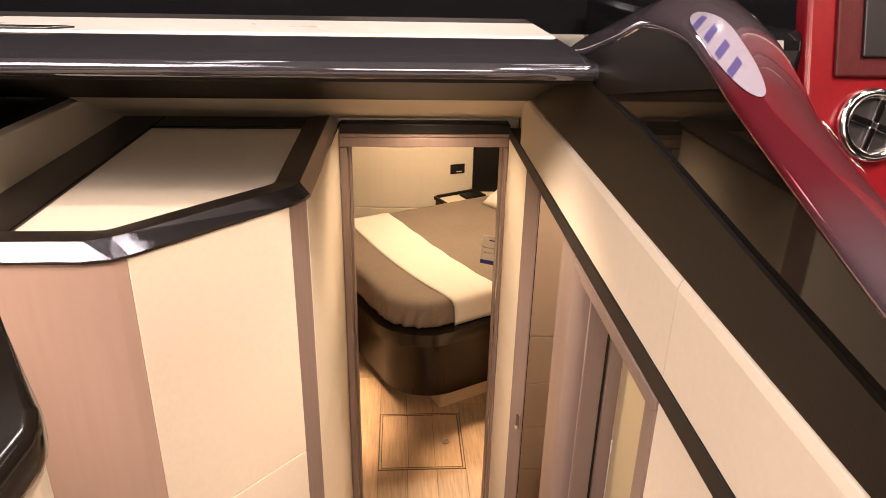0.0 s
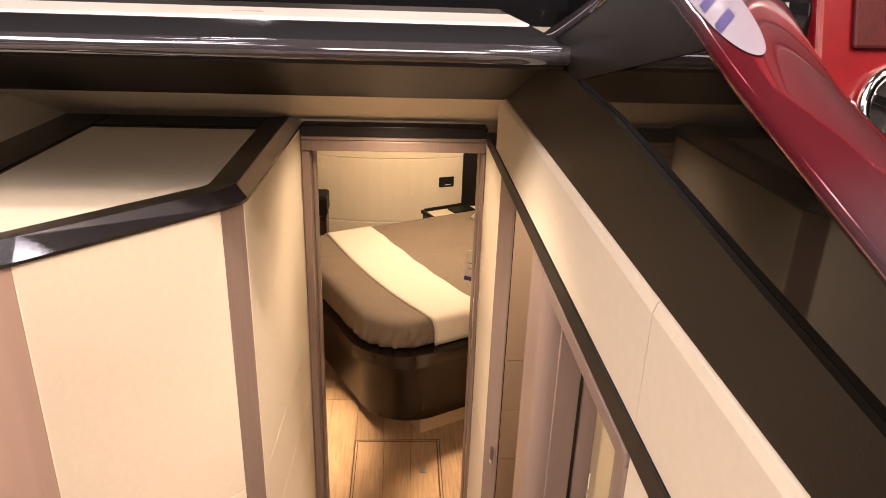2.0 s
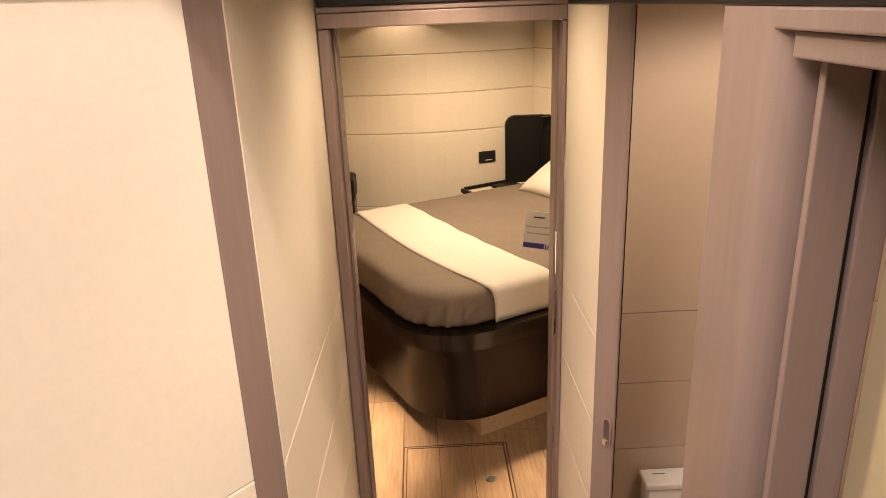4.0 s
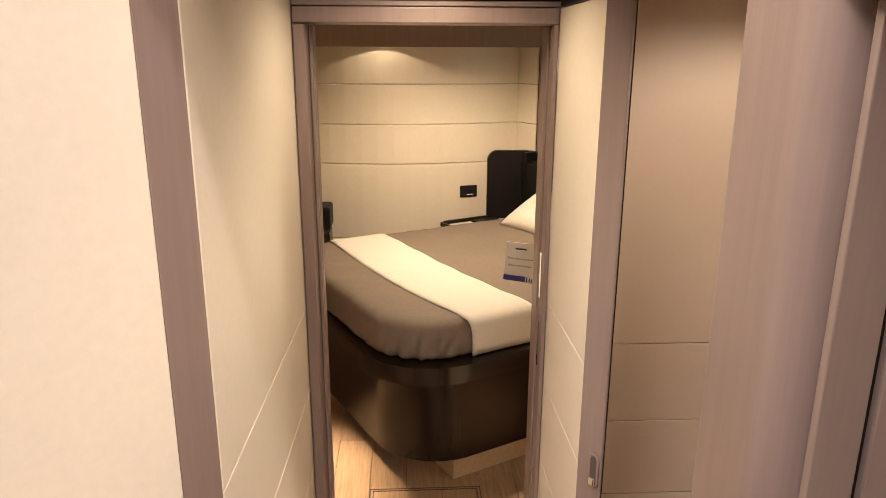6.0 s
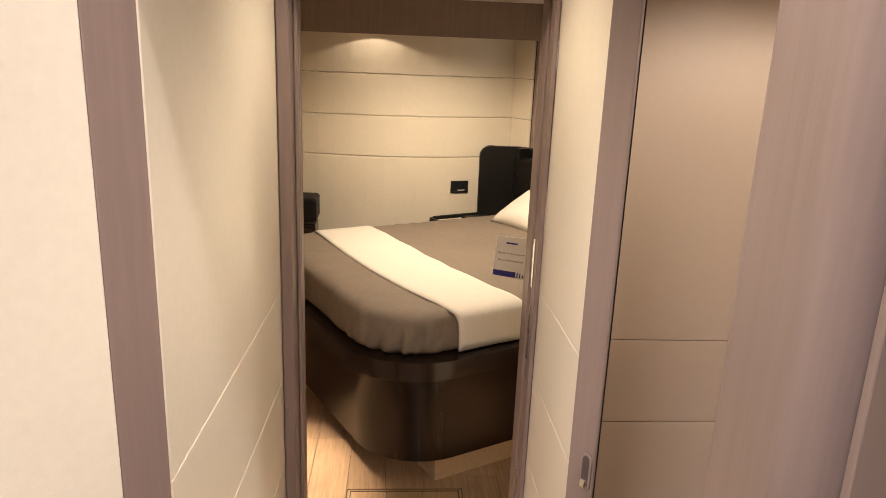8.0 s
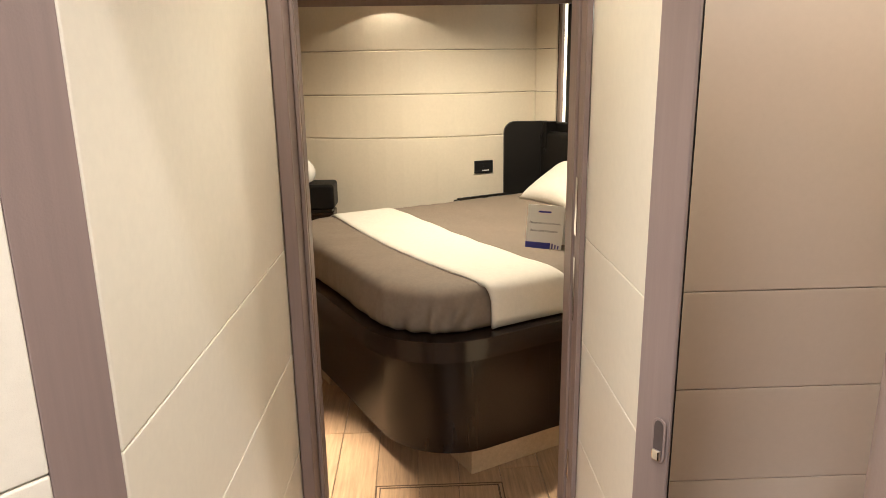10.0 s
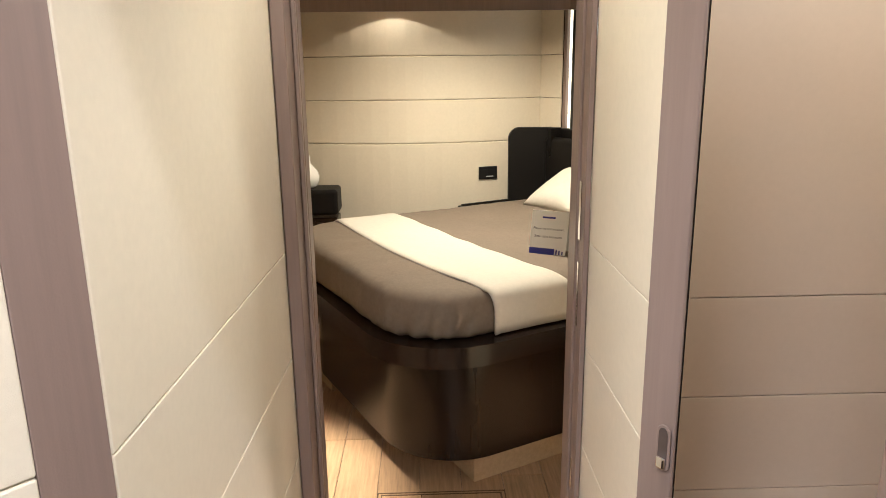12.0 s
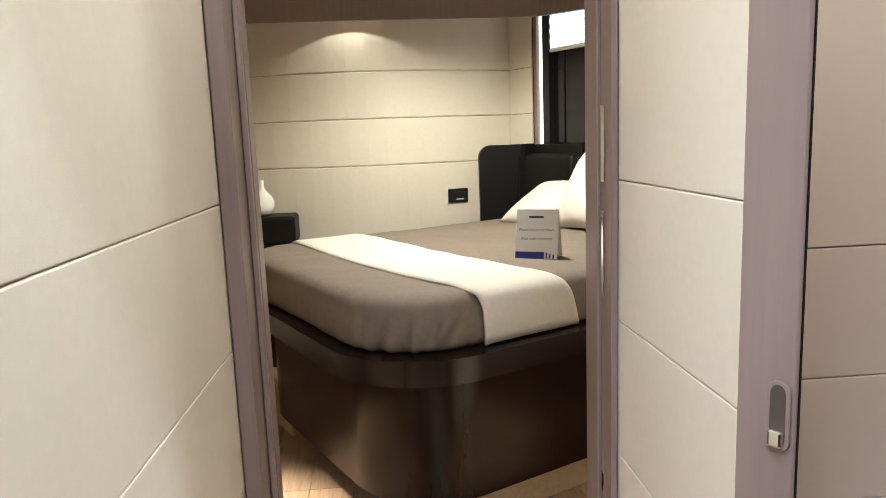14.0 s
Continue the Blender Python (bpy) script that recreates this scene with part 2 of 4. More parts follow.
# diagonal cream side of the console, with its corner post and mauve end
P0, P1, P2 = (-0.1875, 1.7985), (-0.224, 1.733), (-0.521, 1.413)
setting("corner_post", prism([P0, P1, (-0.248, 1.757), (-0.252, 1.808), (-0.2025, 1.808)], 0, 1.926, 0.002), "mauve", "grey-brown wooden corner post of the corridor", "post")
wall_diag = setting("wall_diagonal", slab((-0.244, 1.752), (-0.54, 1.433), 0, 1.926, 0.05, -1), "beige", "diagonal wall clad in cream panels", "wall")
for z0, z1 in ((0, 0.66), (0.66, 0.90), (0.90, 1.143), (1.143, 1.926)):
    part("panel", slab(P1, P2, z0 + 0.0008, z1 - 0.0008, 0.02, -1, 0.0025), "cream", wall_diag)
wall_end = setting("wall_end", prism([(-0.522, 1.415), (-0.55, 1.396), (-0.585, 1.386), (-0.62, 1.384), (-1.02, 1.384), (-1.02, 1.46), (-0.535, 1.46)], 0, 1.926, 0.003), "rose", "rose-brown wooden end panel of the console", "wall")
setting("wall_stair_left", box(-1.08, -1.022, -1.2, 1.47, 0, 1.89, 0.004), "cream", "cream wall beside the stairs", "wall")

# ---- setting: door bulkhead and frame ----
setting("wall_bulkhead_left", box(-1.7, XL - 0.004, YD + 0.05, YD + 0.11, 0, 2.02), "cream", "cream bulkhead of the cabin", "wall")
setting("wall_bulkhead_right", box(XR + 0.075, 2.7, YD + 0.05, YD + 0.11, 0, 2.02), "cream", "cream bulkhead of the cabin", "wall")
setting("wall_bulkhead_top", box(XL - 0.004, XR + 0.075, YD + 0.05, YD + 0.11, 1.885, 2.02), "cream", "cream bulkhead above the door", "wall")
door = thing("door_1", "grey-brown wooden door frame with an open doorway", "door frame", kind="structure", at=(0.15, YD, 0))


def under(ob, parent):
    ob.parent = parent
    ob.matrix_parent_inverse = Matrix.Translation(-parent.location)
    return ob


under(part("jamb", box(XL + 0.002, XL + 0.030, YD - 0.012, YD + 0.13, 0, 1.845, 0.003), "mauve"), door)
under(part("stop", box(XL + 0.031, XL + 0.040, YD + 0.06, YD + 0.075, 0, 1.845, 0.002), "mauve"), door)
under(part("gasket", box(XL + 0.031, XL + 0.036, YD + 0.076, YD + 0.082, 0, 1.845), "strip"), door)
under(part("stop", box(XL + 0.031, XL + 0.040, YD + 0.083, YD + 0.13, 0, 1.845, 0.002), "mauve"), door)
under(part("jamb", box(XR - 0.014, XR - 0.002, YD - 0.012, YD + 0.017, 0, 1.845, 0.002), "mauve"), door)
under(part("gap", box(XR - 0.004, XR - 0.001, YD + 0.018, YD + 0.058, 0, 1.845), "strip", None, "dark slot of the sliding door"), door)
under(part("sliding_leaf", box(XR - 0.011, XR - 0.0045, YD + 0.023, YD + 0.051, 0.005, 1.84, 0.002), "mauve", None, "edge of the sliding door in its pocket"), door)
for z0, z1, w in ((1.13, 1.26, 0.009), (0.93, 1.08, 0.006), (0.52, 0.60, 0.006)):
    under(part("lock_plate", box(XR - 0.0135, XR - 0.0115, YD + 0.037 - w, YD + 0.037 + w, z0, z1, 0.001), "chrome", None, "polished steel lock plate"), door)
under(part("jamb", box(XR - 0.016, XR - 0.001, YD + 0.059, YD + 0.13, 0, 1.845, 0.003), "mauve"), door)
under(part("head", box(XL + 0.002, XR - 0.002, YD - 0.012, YD + 0.13, 1.848, 1.885, 0.003), "mauve"), door)
under(part("head", box(XL + 0.002, XR - 0.002, YD - 0.014, YD + 0.02, 1.887, 1.900, 0.002), "mauve"), door)
setting("door_sill", box(XL + 0.002, XR - 0.002, 2.64, 2.735, -0.004, 0.006, 0.002), "mauve", "grey-brown wooden threshold", "sill")

# ---- setting: the wall with the washroom opening and the recessed cupboard ----
setting("opening_jamb", prism([(XR - 0.002, 2.203), (XR + 0.034, 2.150), (XR + 0.040, 2.152), (XR + 0.045, 2.203)], 0, 1.885, 0.002), "mauve", "grey-brown wooden jamb of the washroom opening", "jamb")
setting("jamb_gasket", prism([(XR + 0.0402, 2.1515), (XR + 0.0418, 2.1515), (XR + 0.0468, 2.203), (XR + 0.0456, 2.203)], 0, 1.884), "strip", "dark rubber seal along the washroom jamb", "seal")
setting("opening_head", box(XR - 0.002, XR + 0.07, 1.0, 2.203, 1.885, 1.9, 0.002), "mauve", "grey-brown wooden head of the washroom opening", "trim")
near = [(0.526 - 0.052 * math.sin(a), 1.522 - 0.052 * math.cos(a)) for a in [math.pi / 2 * i / 20 for i in range(21)]]
far = [(0.496 - 0.022 * math.cos(a), 1.628 + 0.022 * math.sin(a)) for a in [math.pi / 2 * i / 14 for i in range(15)]]
smooth_post = setting("round_post", prism([(0.545, 1.47)] + near + far + [(0.545, 1.65)], 0, 1.884), "mauve", "rounded grey-brown wooden post between two openings", "post", smooth=False)
latch = thing("sliding_latch", "small polished steel flush latch on the washroom jamb", "latch", at=(0.5035, 2.1625, 0.905))
latch.rotation_euler.z = radians(34)
ring = [(0.013 * math.cos(a), 0.045 * (1 if math.sin(a) > 0 else -1) * 0.6 + 0.013 * math.sin(a)) for a in [2 * math.pi * (i + 0.5) / 24 for i in range(24)]]
bm = prism(ring, 0, 0.003, 0.001)
bm.transform(Matrix(((0, 0, -1, -0.002), (1, 0, 0, 0), (0, 1, 0, 0), (0, 0, 0, 1))))
part("plate", bm, "mauve", latch)
# Shade inside the latch slot, drawn as a flat dark brown inlay.
bm = prism([(x * 0.66, y * 0.9) for x, y in ring], 0.0031, 0.0036)
bm.transform(Matrix(((0, 0, -1, -0.002), (1, 0, 0, 0), (0, 1, 0, 0), (0, 0, 0, 1))))
part("recess", bm, "slot_shade", latch, "flat brown inlay for the shade in the latch slot")
part("knob", box(-0.012, -0.004, -0.008, 0.008, -0.034, -0.014, 0.003), "chrome", latch, "chrome thumb knob")

cup = thing("recessed_cupboard", "cupboard door of pale yellow laminate in a grey-brown frame", "cupboard", at=(XR, 1.2, 0))
part("jamb", box(0.034, 0.084, 0.255, 0.268, 0, 1.86, 0.002), "mauve", cup)
part("slot", box(0.085, 0.093, 0.264, 0.279, 0, 1.86), "strip", cup, "dark slot beside the door")
part("jamb", box(0.094, 0.130, 0.255, 0.275, 0, 1.86, 0.003), "mauve", cup)
part("jamb", box(-0.002, 0.12, -0.27, -0.22, 0, 1.86, 0.004), "mauve", cup)
part("lintel", box(-0.006, 0.12, -0.27, 0.300, 1.861, 1.884, 0.003), "mauve", cup)
part("lintel", box(0.006, 0.12, -0.219, 0.275, 1.832, 1.860, 0.003), "mauve", cup)
part("door", box(0.131, 0.150, -0.219, 0.254, 0.01, 1.831, 0.003), "olive", cup, "pale yellow door leaf")
setting("wall_near_right", box(XR, XR + 0.06, -1.2, 0.929, 0, 1.884, 0.002), "cream", "cream wall beside the stairs", "wall")

# washroom behind the opening
wash = setting("wall_washroom", box(XR + 0.042, 1.62, YD + 0.022, YD + 0.049, 0, 1.98), "matt", "beige panelled washroom wall", "wall")
for z0, z1 in ((0, 0.28), (0.28, 0.521), (0.521, 0.761), (0.761, 1.0), (1.0, 1.97)):
    part("panel", box(XR + 0.042, 1.6, YD + 0.006, YD + 0.022, z0 + 0.001, z1 - 0.001, 0.002), "beige", wash)
setting("wall_washroom_outer", box(1.6, 1.66, 0.9, YD, 0, 1.98), "beige", "beige washroom wall", "wall")
setting("wall_washroom_aft", box(XR + 0.172, 1.6, 1.44, 1.485, 0, 1.98), "beige", "beige washroom wall", "wall")
setting("washroom_ceiling", box(XR + 0.075, 1.66, 0.9, YD + 0.04, 1.985, 2.02), "ceiling", "cream washroom ceiling", "ceiling")
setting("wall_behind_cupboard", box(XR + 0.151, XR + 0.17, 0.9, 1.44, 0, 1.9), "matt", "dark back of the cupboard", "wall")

toilet = thing("toilet_cistern", "white ceramic toilet cistern against the washroom wall", "toilet", at=(0.739, 2.529, 0))
part("tank", box(0.006, 0.374, 0.006, 0.083, 0, 0.422, 0.014, 4), "ceramic", toilet, "", True)
part("lid", box(0, 0.38, 0, 0.083, 0.424, 0.449, 0.008, 4), "ceramic", toilet, "white ceramic lid")
part("slot", box(0.035, 0.075, 0.050, 0.054, 0.4495, 0.4502), "ink", toilet)

# ---- setting: strip, sloped head-lining and coaming ----
Z0, Z1 = 1.927, 1.966
setting("console_top", prism([(-0.284, 1.82), (-0.60, 1.48), (-0.83, 1.48), (-0.83, 2.53), (-0.272, 2.53)], 1.88, 1.942, 0.003), "cream", "cream leather pad on the console", "console top")


def trim_ring(outer, inside, shoulder):
    """Mitred dark trim: outer edge, sloped shoulder, flat top and inner edge."""
    bm = bmesh.new()
    n = len(outer)
    loops = [[bm.verts.new((x, y, z)) for x, y in pts] for pts, z in ((outer, Z0), (outer, Z0 + 0.007), (shoulder, Z1), (inside, Z1 - 0.015), (inside, Z1 - 0.03))]
    metal = bmesh.new()
    rows2 = [[metal.verts.new(v.co) for v in loops[k]] for k in (1, 2)]
    for i in range(n - 1):
        metal.faces.new((rows2[0][i], rows2[0][i + 1], rows2[1][i + 1], rows2[1][i]))
    for k, (a, c) in enumerate(zip(loops, loops[1:])):
        if k != 1:
            for i in range(n - 1):
                bm.faces.new((a[i], a[i + 1], c[i + 1], c[i]))
    return bm, metal


outer = [(-0.163, 2.70), (-0.1785, 1.806), (-0.188, 1.776), (-0.2155, 1.7335), (-0.5155, 1.4105), (-0.545, 1.388), (-0.60, 1.376), (-1.0, 1.376)]
shoulder = [(-0.196, 2.70), (-0.205, 1.815), (-0.214, 1.786), (-0.245, 1.745), (-0.527, 1.458), (-0.557, 1.432), (-0.605, 1.408), (-1.0, 1.408)]
ins = [(-0.284, 2.70), (-0.279, 1.866), (-0.283, 1.848), (-0.295, 1.832), (-0.585, 1.523), (-0.602, 1.511), (-0.63, 1.507), (-1.0, 1.507)]
trim_bm, metal_bm = trim_ring(outer, ins, shoulder)
console_trim = setting("console_trim", trim_bm, "strip", "dark glossy trim with a satin metal shoulder round the console top", "trim")
part("shoulder", metal_bm, "satin", console_trim, "satin metal shoulder")
setting("console_trim_side", box(-0.96, -0.808, 1.508, 2.70, Z0, Z1 - 0.016, 0.004), "strip", "dark trim along the console top", "trim")
setting("console_trim_back", box(-0.807, -0.285, 2.495, 2.72, Z0, Z1 - 0.016, 0.004), "strip", "dark trim along the console top", "trim")
setting("trim_over_door", box(XL + 0.006, XR, YD - 0.022, 2.72, 1.901, 1.938, 0.003), "trim_matt", "dark trim above the door", "trim")
setting("trim_right", box(XR - 0.004, XR + 0.06, -1.2, 2.590, 1.886, 1.9265, 0.002), "trim_matt", "dark trim along the wall", "trim")

setting("lining_front", profile_x([(2.72, 1.925), (2.27, 2.094), (2.29, 2.12), (2.75, 1.96)], -0.97, XR + 0.06), "cream", "cream sloped head-lining over the door", "lining")
setting("lining_dark", profile_x([(2.268, 2.095), (1.62, 2.295), (1.62, 2.318), (2.30, 2.122)], -1.6, XR + 0.06), "matt", "dark sloped underside of the dashboard", "lining")
lip = [(XR, 1.928), (XR, 2.085), (XR + 0.004, 2.098), (XR + 0.013, 2.105), (XR + 0.05, 2.105), (XR + 0.05, 1.928)]


def coaming_face(points, y0, y1):
    bm = bmesh.new()
    a = [bm.verts.new((x, y0, z)) for x, z in points]
    c = [bm.verts.new((x, y1, z)) for x, z in points]
    n = len(points)
    bm.faces.new(a), bm.faces.new(c)
    for i in range(n):
        bm.faces.new((a[i], a[(i + 1) % n], c[(i + 1) % n], c[i]))
    return bm


setting("coaming_right", coaming_face(lip, 0.9295, 2.36), "cream", "cream coaming panel with a rounded lip", "coaming")
setting("coaming_right_aft", coaming_face(lip, -1.2, 0.9275), "cream", "cream coaming panel with a rounded lip", "coaming")
setting("coaming_left", slab((-0.955, 2.72), (-0.99, 1.2), 1.93, 2.074, 0.05, -1, 0.008), "cream", "cream coaming along the console", "coaming")
nose = [(1.520 - 0.018 * math.sin(a), 2.308 - 0.018 * math.cos(a)) for a in [math.pi * i / 14 for i in range(15)]]
setting("dash_edge", profile_x(nose + [(1.95, 2.328), (1.95, 2.300)], -2.2, XR + 0.008), "gunmetal", "glossy black rounded dashboard edge", "dashboard")
setting("dash_underside", profile_x([(1.522, 2.2895), (1.66, 2.2895), (1.66, 2.283), (1.522, 2.283)], -2.2, XR + 0.002), "matt", "matt dark underside of the dashboard edge", "lining")
setting("dash_white", box(-2.2, XR + 0.008, 1.952, 2.30, 2.30, 2.332, 0.006), "deck", "white gelcoat strip of the dashboard", "dashboard")
setting("dash_black", profile_x([(2.30, 2.30), (2.30, 2.345), (2.75, 2.40), (3.4, 2.75), (3.4, 2.3)], -2.4, 2.7), "gloss", "black windscreen base", "dashboard")
band = [(0.40, 2.107), (2.26, 2.107), (1.80, 2.305), (1.62, 2.29), (1.44, 2.275), (1.19, 2.264), (0.95, 2.237), (0.77, 2.217), (0.40, 2.18)]
setting("side_band", profile_x(band, XR + 0.003, XR + 0.0115), "matt", "matt dark lower band of the helm side", "panel")

# ---- setting: cabin ----


def wall_y(x, z=1.2):
    return 5.45 + 0.215 * ((x - 0.05) / 0.83) ** 2


U, V, C = Vector((0.8898, 0.4563)), Vector((-0.4563, 0.8898)), Vector((0.059, 3.231))


def bed(u, v):
    p = C + U * u + V * v
    return p.x, p.y


def curved_panel(x0, x1, z0, z1, proud, n=24):
    bm = bmesh.new()
    cols = []
    for i in range(n + 1):
        x = x0 + (x1 - x0) * i / n
        y = wall_y(x) - proud
        e = 0.006
        cols.append([bm.verts.new((x, y + e, z0)), bm.verts.new((x, y, z0 + e)), bm.verts.new((x, y, z1 - e)), bm.verts.new((x, y + e, z1)), bm.verts.new((x, y + 0.05, z1)), bm.verts.new((x, y + 0.05, z0))])
    for a, c in zip(cols, cols[1:]):
        for k in range(6):
            bm.faces.new((a[k], a[(k + 1) % 6], c[(k + 1) % 6], c[k]))
    bm.faces.new(cols[0]), bm.faces.new(cols[-1])
    return bm


wall_hull = setting("wall_cabin_far", curved_panel(-1.7, 0.89, 0, 2.02, -0.02), "matt", "curved cabin wall clad in cream padded panels", "wall")
CAB = [0.3, 0.56, 1.07, 1.329, 1.585, 1.912]
for z0, z1 in zip([0.0] + CAB, CAB):
    part("panel", curved_panel(-1.66, 0.879, z0 + 0.001, z1 - 0.001, 0.0), "cream", wall_hull)
S0 = Vector((0.88, 5.667))
D = -V


def head(s):
    p = S0 + D * s
    return p.x, p.y


wall_head = setting("wall_cabin_head", slab(head(-0.1), head(0.212), 0, 2.02, 0.05, 1), "matt", "cabin wall beside the window clad in cream panels", "wall")
for z0, z1 in zip([0.0] + CAB, CAB):
    part("panel", slab(head(0.004), head(0.21), z0 + 0.001, z1 - 0.001, 0.012, -1, 0.004), "cream", wall_head)
setting("wall_cabin_head_low", slab(head(0.214), head(3.0), 0, 1.05, 0.05, 1), "cream", "cream cabin wall below the window", "wall")
setting("wall_cabin_head_high", slab(head(0.214), head(3.0), 1.86, 2.02, 0.05, 1), "cream", "cream cabin wall above the window", "wall")
setting("wall_cabin_head_end", slab(head(1.6), head(3.0), 1.05, 1.86, 0.05, 1), "cream", "cream cabin wall", "wall")
setting("wall_cabin_left", box(-1.76, -1.7, 2.6, 6.4, 0, 2.02), "cream", "cream cabin wall", "wall")
setting("ceiling", box(-1.76, 2.75, 2.62, 6.4, 2.02, 2.06), "ceiling", "cream cabin ceiling", "ceiling")
fascia = [(-1.7, 5.19), (0.95, 5.19), (1.4, 4.75), (2.0, 4.75), (2.0, 4.775), (1.41, 4.775), (0.96, 5.215), (-1.7, 5.215)]
pelmet = setting("pelmet", prism(fascia, 1.814, 2.019, 0.003), "mauve", "grey-brown wooden pelmet along the cabin ceiling", "pelmet")
soffit = [(-1.7, 5.2155), (0.9605, 5.2155), (1.4105, 4.7755), (2.0, 4.7755), (2.0, 6.2), (-1.7, 6.2)]
part("soffit", prism(soffit, 1.915, 1.94), "ceiling", pelmet, "cream soffit above the wall")

# ---- bed ----


def rounded(u0, u1, v0, v1, r, steps=10):
    """Outline in bed axes with the two foot corners rounded."""
    pts = []
    for i in range(steps + 1):
        a = math.pi + (math.pi / 2) * i / steps
        pts.append((u0 + r + r * math.cos(a), v0 + r + r * math.sin(a)))
    pts += [(u1, v0), (u1, v1)]
    for i in range(steps + 1):
        a = math.pi / 2 + (math.pi / 2) * i / steps
        pts.append((u0 + r + r * math.cos(a), v1 - r + r * math.sin(a)))
    return pts


def to_plan(pts):
    return [bed(u, v) for u, v in pts]


def smooth_sides(ob):
    bm = bmesh.new()
    bm.from_mesh(ob.data)
    for f in bm.faces:
        f.smooth = True
    for e in bm.edges:
        if len(e.link_faces) == 2 and e.calc_face_angle() > 0.5:
            e.smooth = False
    bm.to_mesh(ob.data)
    bm.free()
    return ob


smooth_sides(bpy.data.objects["dash_edge"])
smooth_sides(smooth_post)

bedstead = thing("bed", "island bed with a dark glossy wooden base and rounded foot", "bed", at=(0, 0, 0))
smooth_sides(part("base", prism(to_plan(rounded(0.09, 1.78, 0.09, 1.37, 0.30, 32)), 0.115, 0.53), "wenge", bedstead))
part("plinth", prism(to_plan([(0.33, 0.125), (1.76, 0.125), (1.76, 1.30), (0.33, 1.30)]), 0.0, 0.115, 0.004), "carpet", bedstead, "tan carpeted plinth")
part("plinth", prism(to_plan([(0.14, 1.13), (0.329, 1.13), (0.329, 1.30), (0.14, 1.30)]), 0.0, 0.115, 0.004), "carpet", bedstead, "tan carpeted plinth")
bm = lathe([(0.012, 0), (0.012, 0.004), (0.006, 0.008)], (0, 0, 0), 16)
bm.transform(Matrix.Translation((*bed(0.089, 0.75), 0.49)) @ Matrix.Rotation(math.atan2(U.y, U.x), 4, "Z") @ Matrix.Rotation(radians(-90), 4, "Y"))
part("push_latch", bm, "chrome", bedstead, "small chrome push latch")
part("door_joint", prism(to_plan([(0.655, 0.0894), (0.658, 0.0894), (0.658, 0.095), (0.655, 0.095)]), 0.116, 0.53), "strip", bedstead)
part("shadow_gap", prism(to_plan(rounded(0.07, 1.78, 0.07, 1.39, 0.31, 14)), 0.531, 0.548), "strip", bedstead)
rim_bm = prism(to_plan(rounded(-0.025, 1.80, -0.05, 1.48, 0.32, 40)), 0.549, 0.622)
bevel(rim_bm, 0.020, 5, [e for e in rim_bm.edges if abs(e.verts[0].co.z - e.verts[1].co.z) < 1e-4])
smooth_sides(part("rim", rim_bm, "rim", bedstead, "glossy dark wooden rim"))


def resample(pts, step=0.025):
    out = []
    for (a, b), (c, d) in zip(pts, pts[1:] + pts[:1]):
        n = max(1, round(math.hypot(c - a, d - b) / step))
        out += [(a + (c - a) * i / n, b + (d - b) * i / n) for i in range(n)]
    return out


mattress = thing("mattress", "mattress under a smooth taupe bedspread on the bed base", "mattress")


def crease(u, v, z, lift):
    """Drape folds of the bedspread, strongest at the near foot corner."""
    near = math.exp(-((u - 0.10) ** 2 + (v - 0.10) ** 2) / 0.05)
    along = math.atan2(v - 0.30, u - 0.30)
    hem = max(0.0, (0.775 - z) / 0.15)
    fold = near * (0.005 * math.sin(along * 19 + 6 * z) + 0.015 * abs(math.sin(along * 13 + 1.0 - 14 * z)) - 0.007) * lift * (0.35 + hem)
    tug = 0.0
    if v < 0.2 and u > 0.05:
        high = math.exp(-((z - 0.678) / 0.028) ** 2)
        lean = u - 0.215 - 0.7 * (z - 0.68)
        tug = high * (0.020 * math.exp(-(lean / 0.016) ** 2) - 0.014 * math.exp(-((lean - 0.034) / 0.016) ** 2) - 0.010 * math.exp(-((lean + 0.034) / 0.018) ** 2))
    wave = 0.0055 * hem * near * math.sin(along * 31 + 2.2 * math.sin(along * 9))
    soft = 0.006 * noise.noise(Vector((u * 7, v * 7, z * 4))) + 0.0045 * noise.noise(Vector((u * 19, v * 19, z * 12)))
    soft += 0.006 * hem * noise.noise(Vector((u * 26, v * 26, z * 5)))
    fold += tug + wave
    return fold + soft


lv = []
for off, z, lift in ((0.020, 0.623, 0.6), (0.004, 0.637, 1.0), (0.0, 0.652, 1.0), (0.0, 0.668, 1.0), (0.0, 0.684, 1.0), (0.0, 0.70, 0.9), (0.001, 0.715, 0.8), (0.003, 0.730, 0.7), (0.007, 0.744, 0.5), (0.014, 0.757, 0.35), (0.026, 0.769, 0.25), (0.045, 0.777, 0.15), (0.075, 0.781, 0.1), (0.11, 0.783, 0), (0.16, 0.784, 0), (0.23, 0.785, 0), (0.32, 0.786, 0), (0.42, 0.786, 0), (0.54, 0.786, 0), (0.66, 0.786, 0)):
    ring2 = []
    k = off
    for u, v in resample(rounded(0.017, 1.72, 0.020, 1.43, 0.265, 40), 0.012):
        ring2.append((0.86 + (u - 0.86) * (1 - k / 0.83), 0.73 + (v - 0.73) * (1 - k / 0.70)))
    lv.append((ring2, z, lift))
bm = bmesh.new()
rings = []
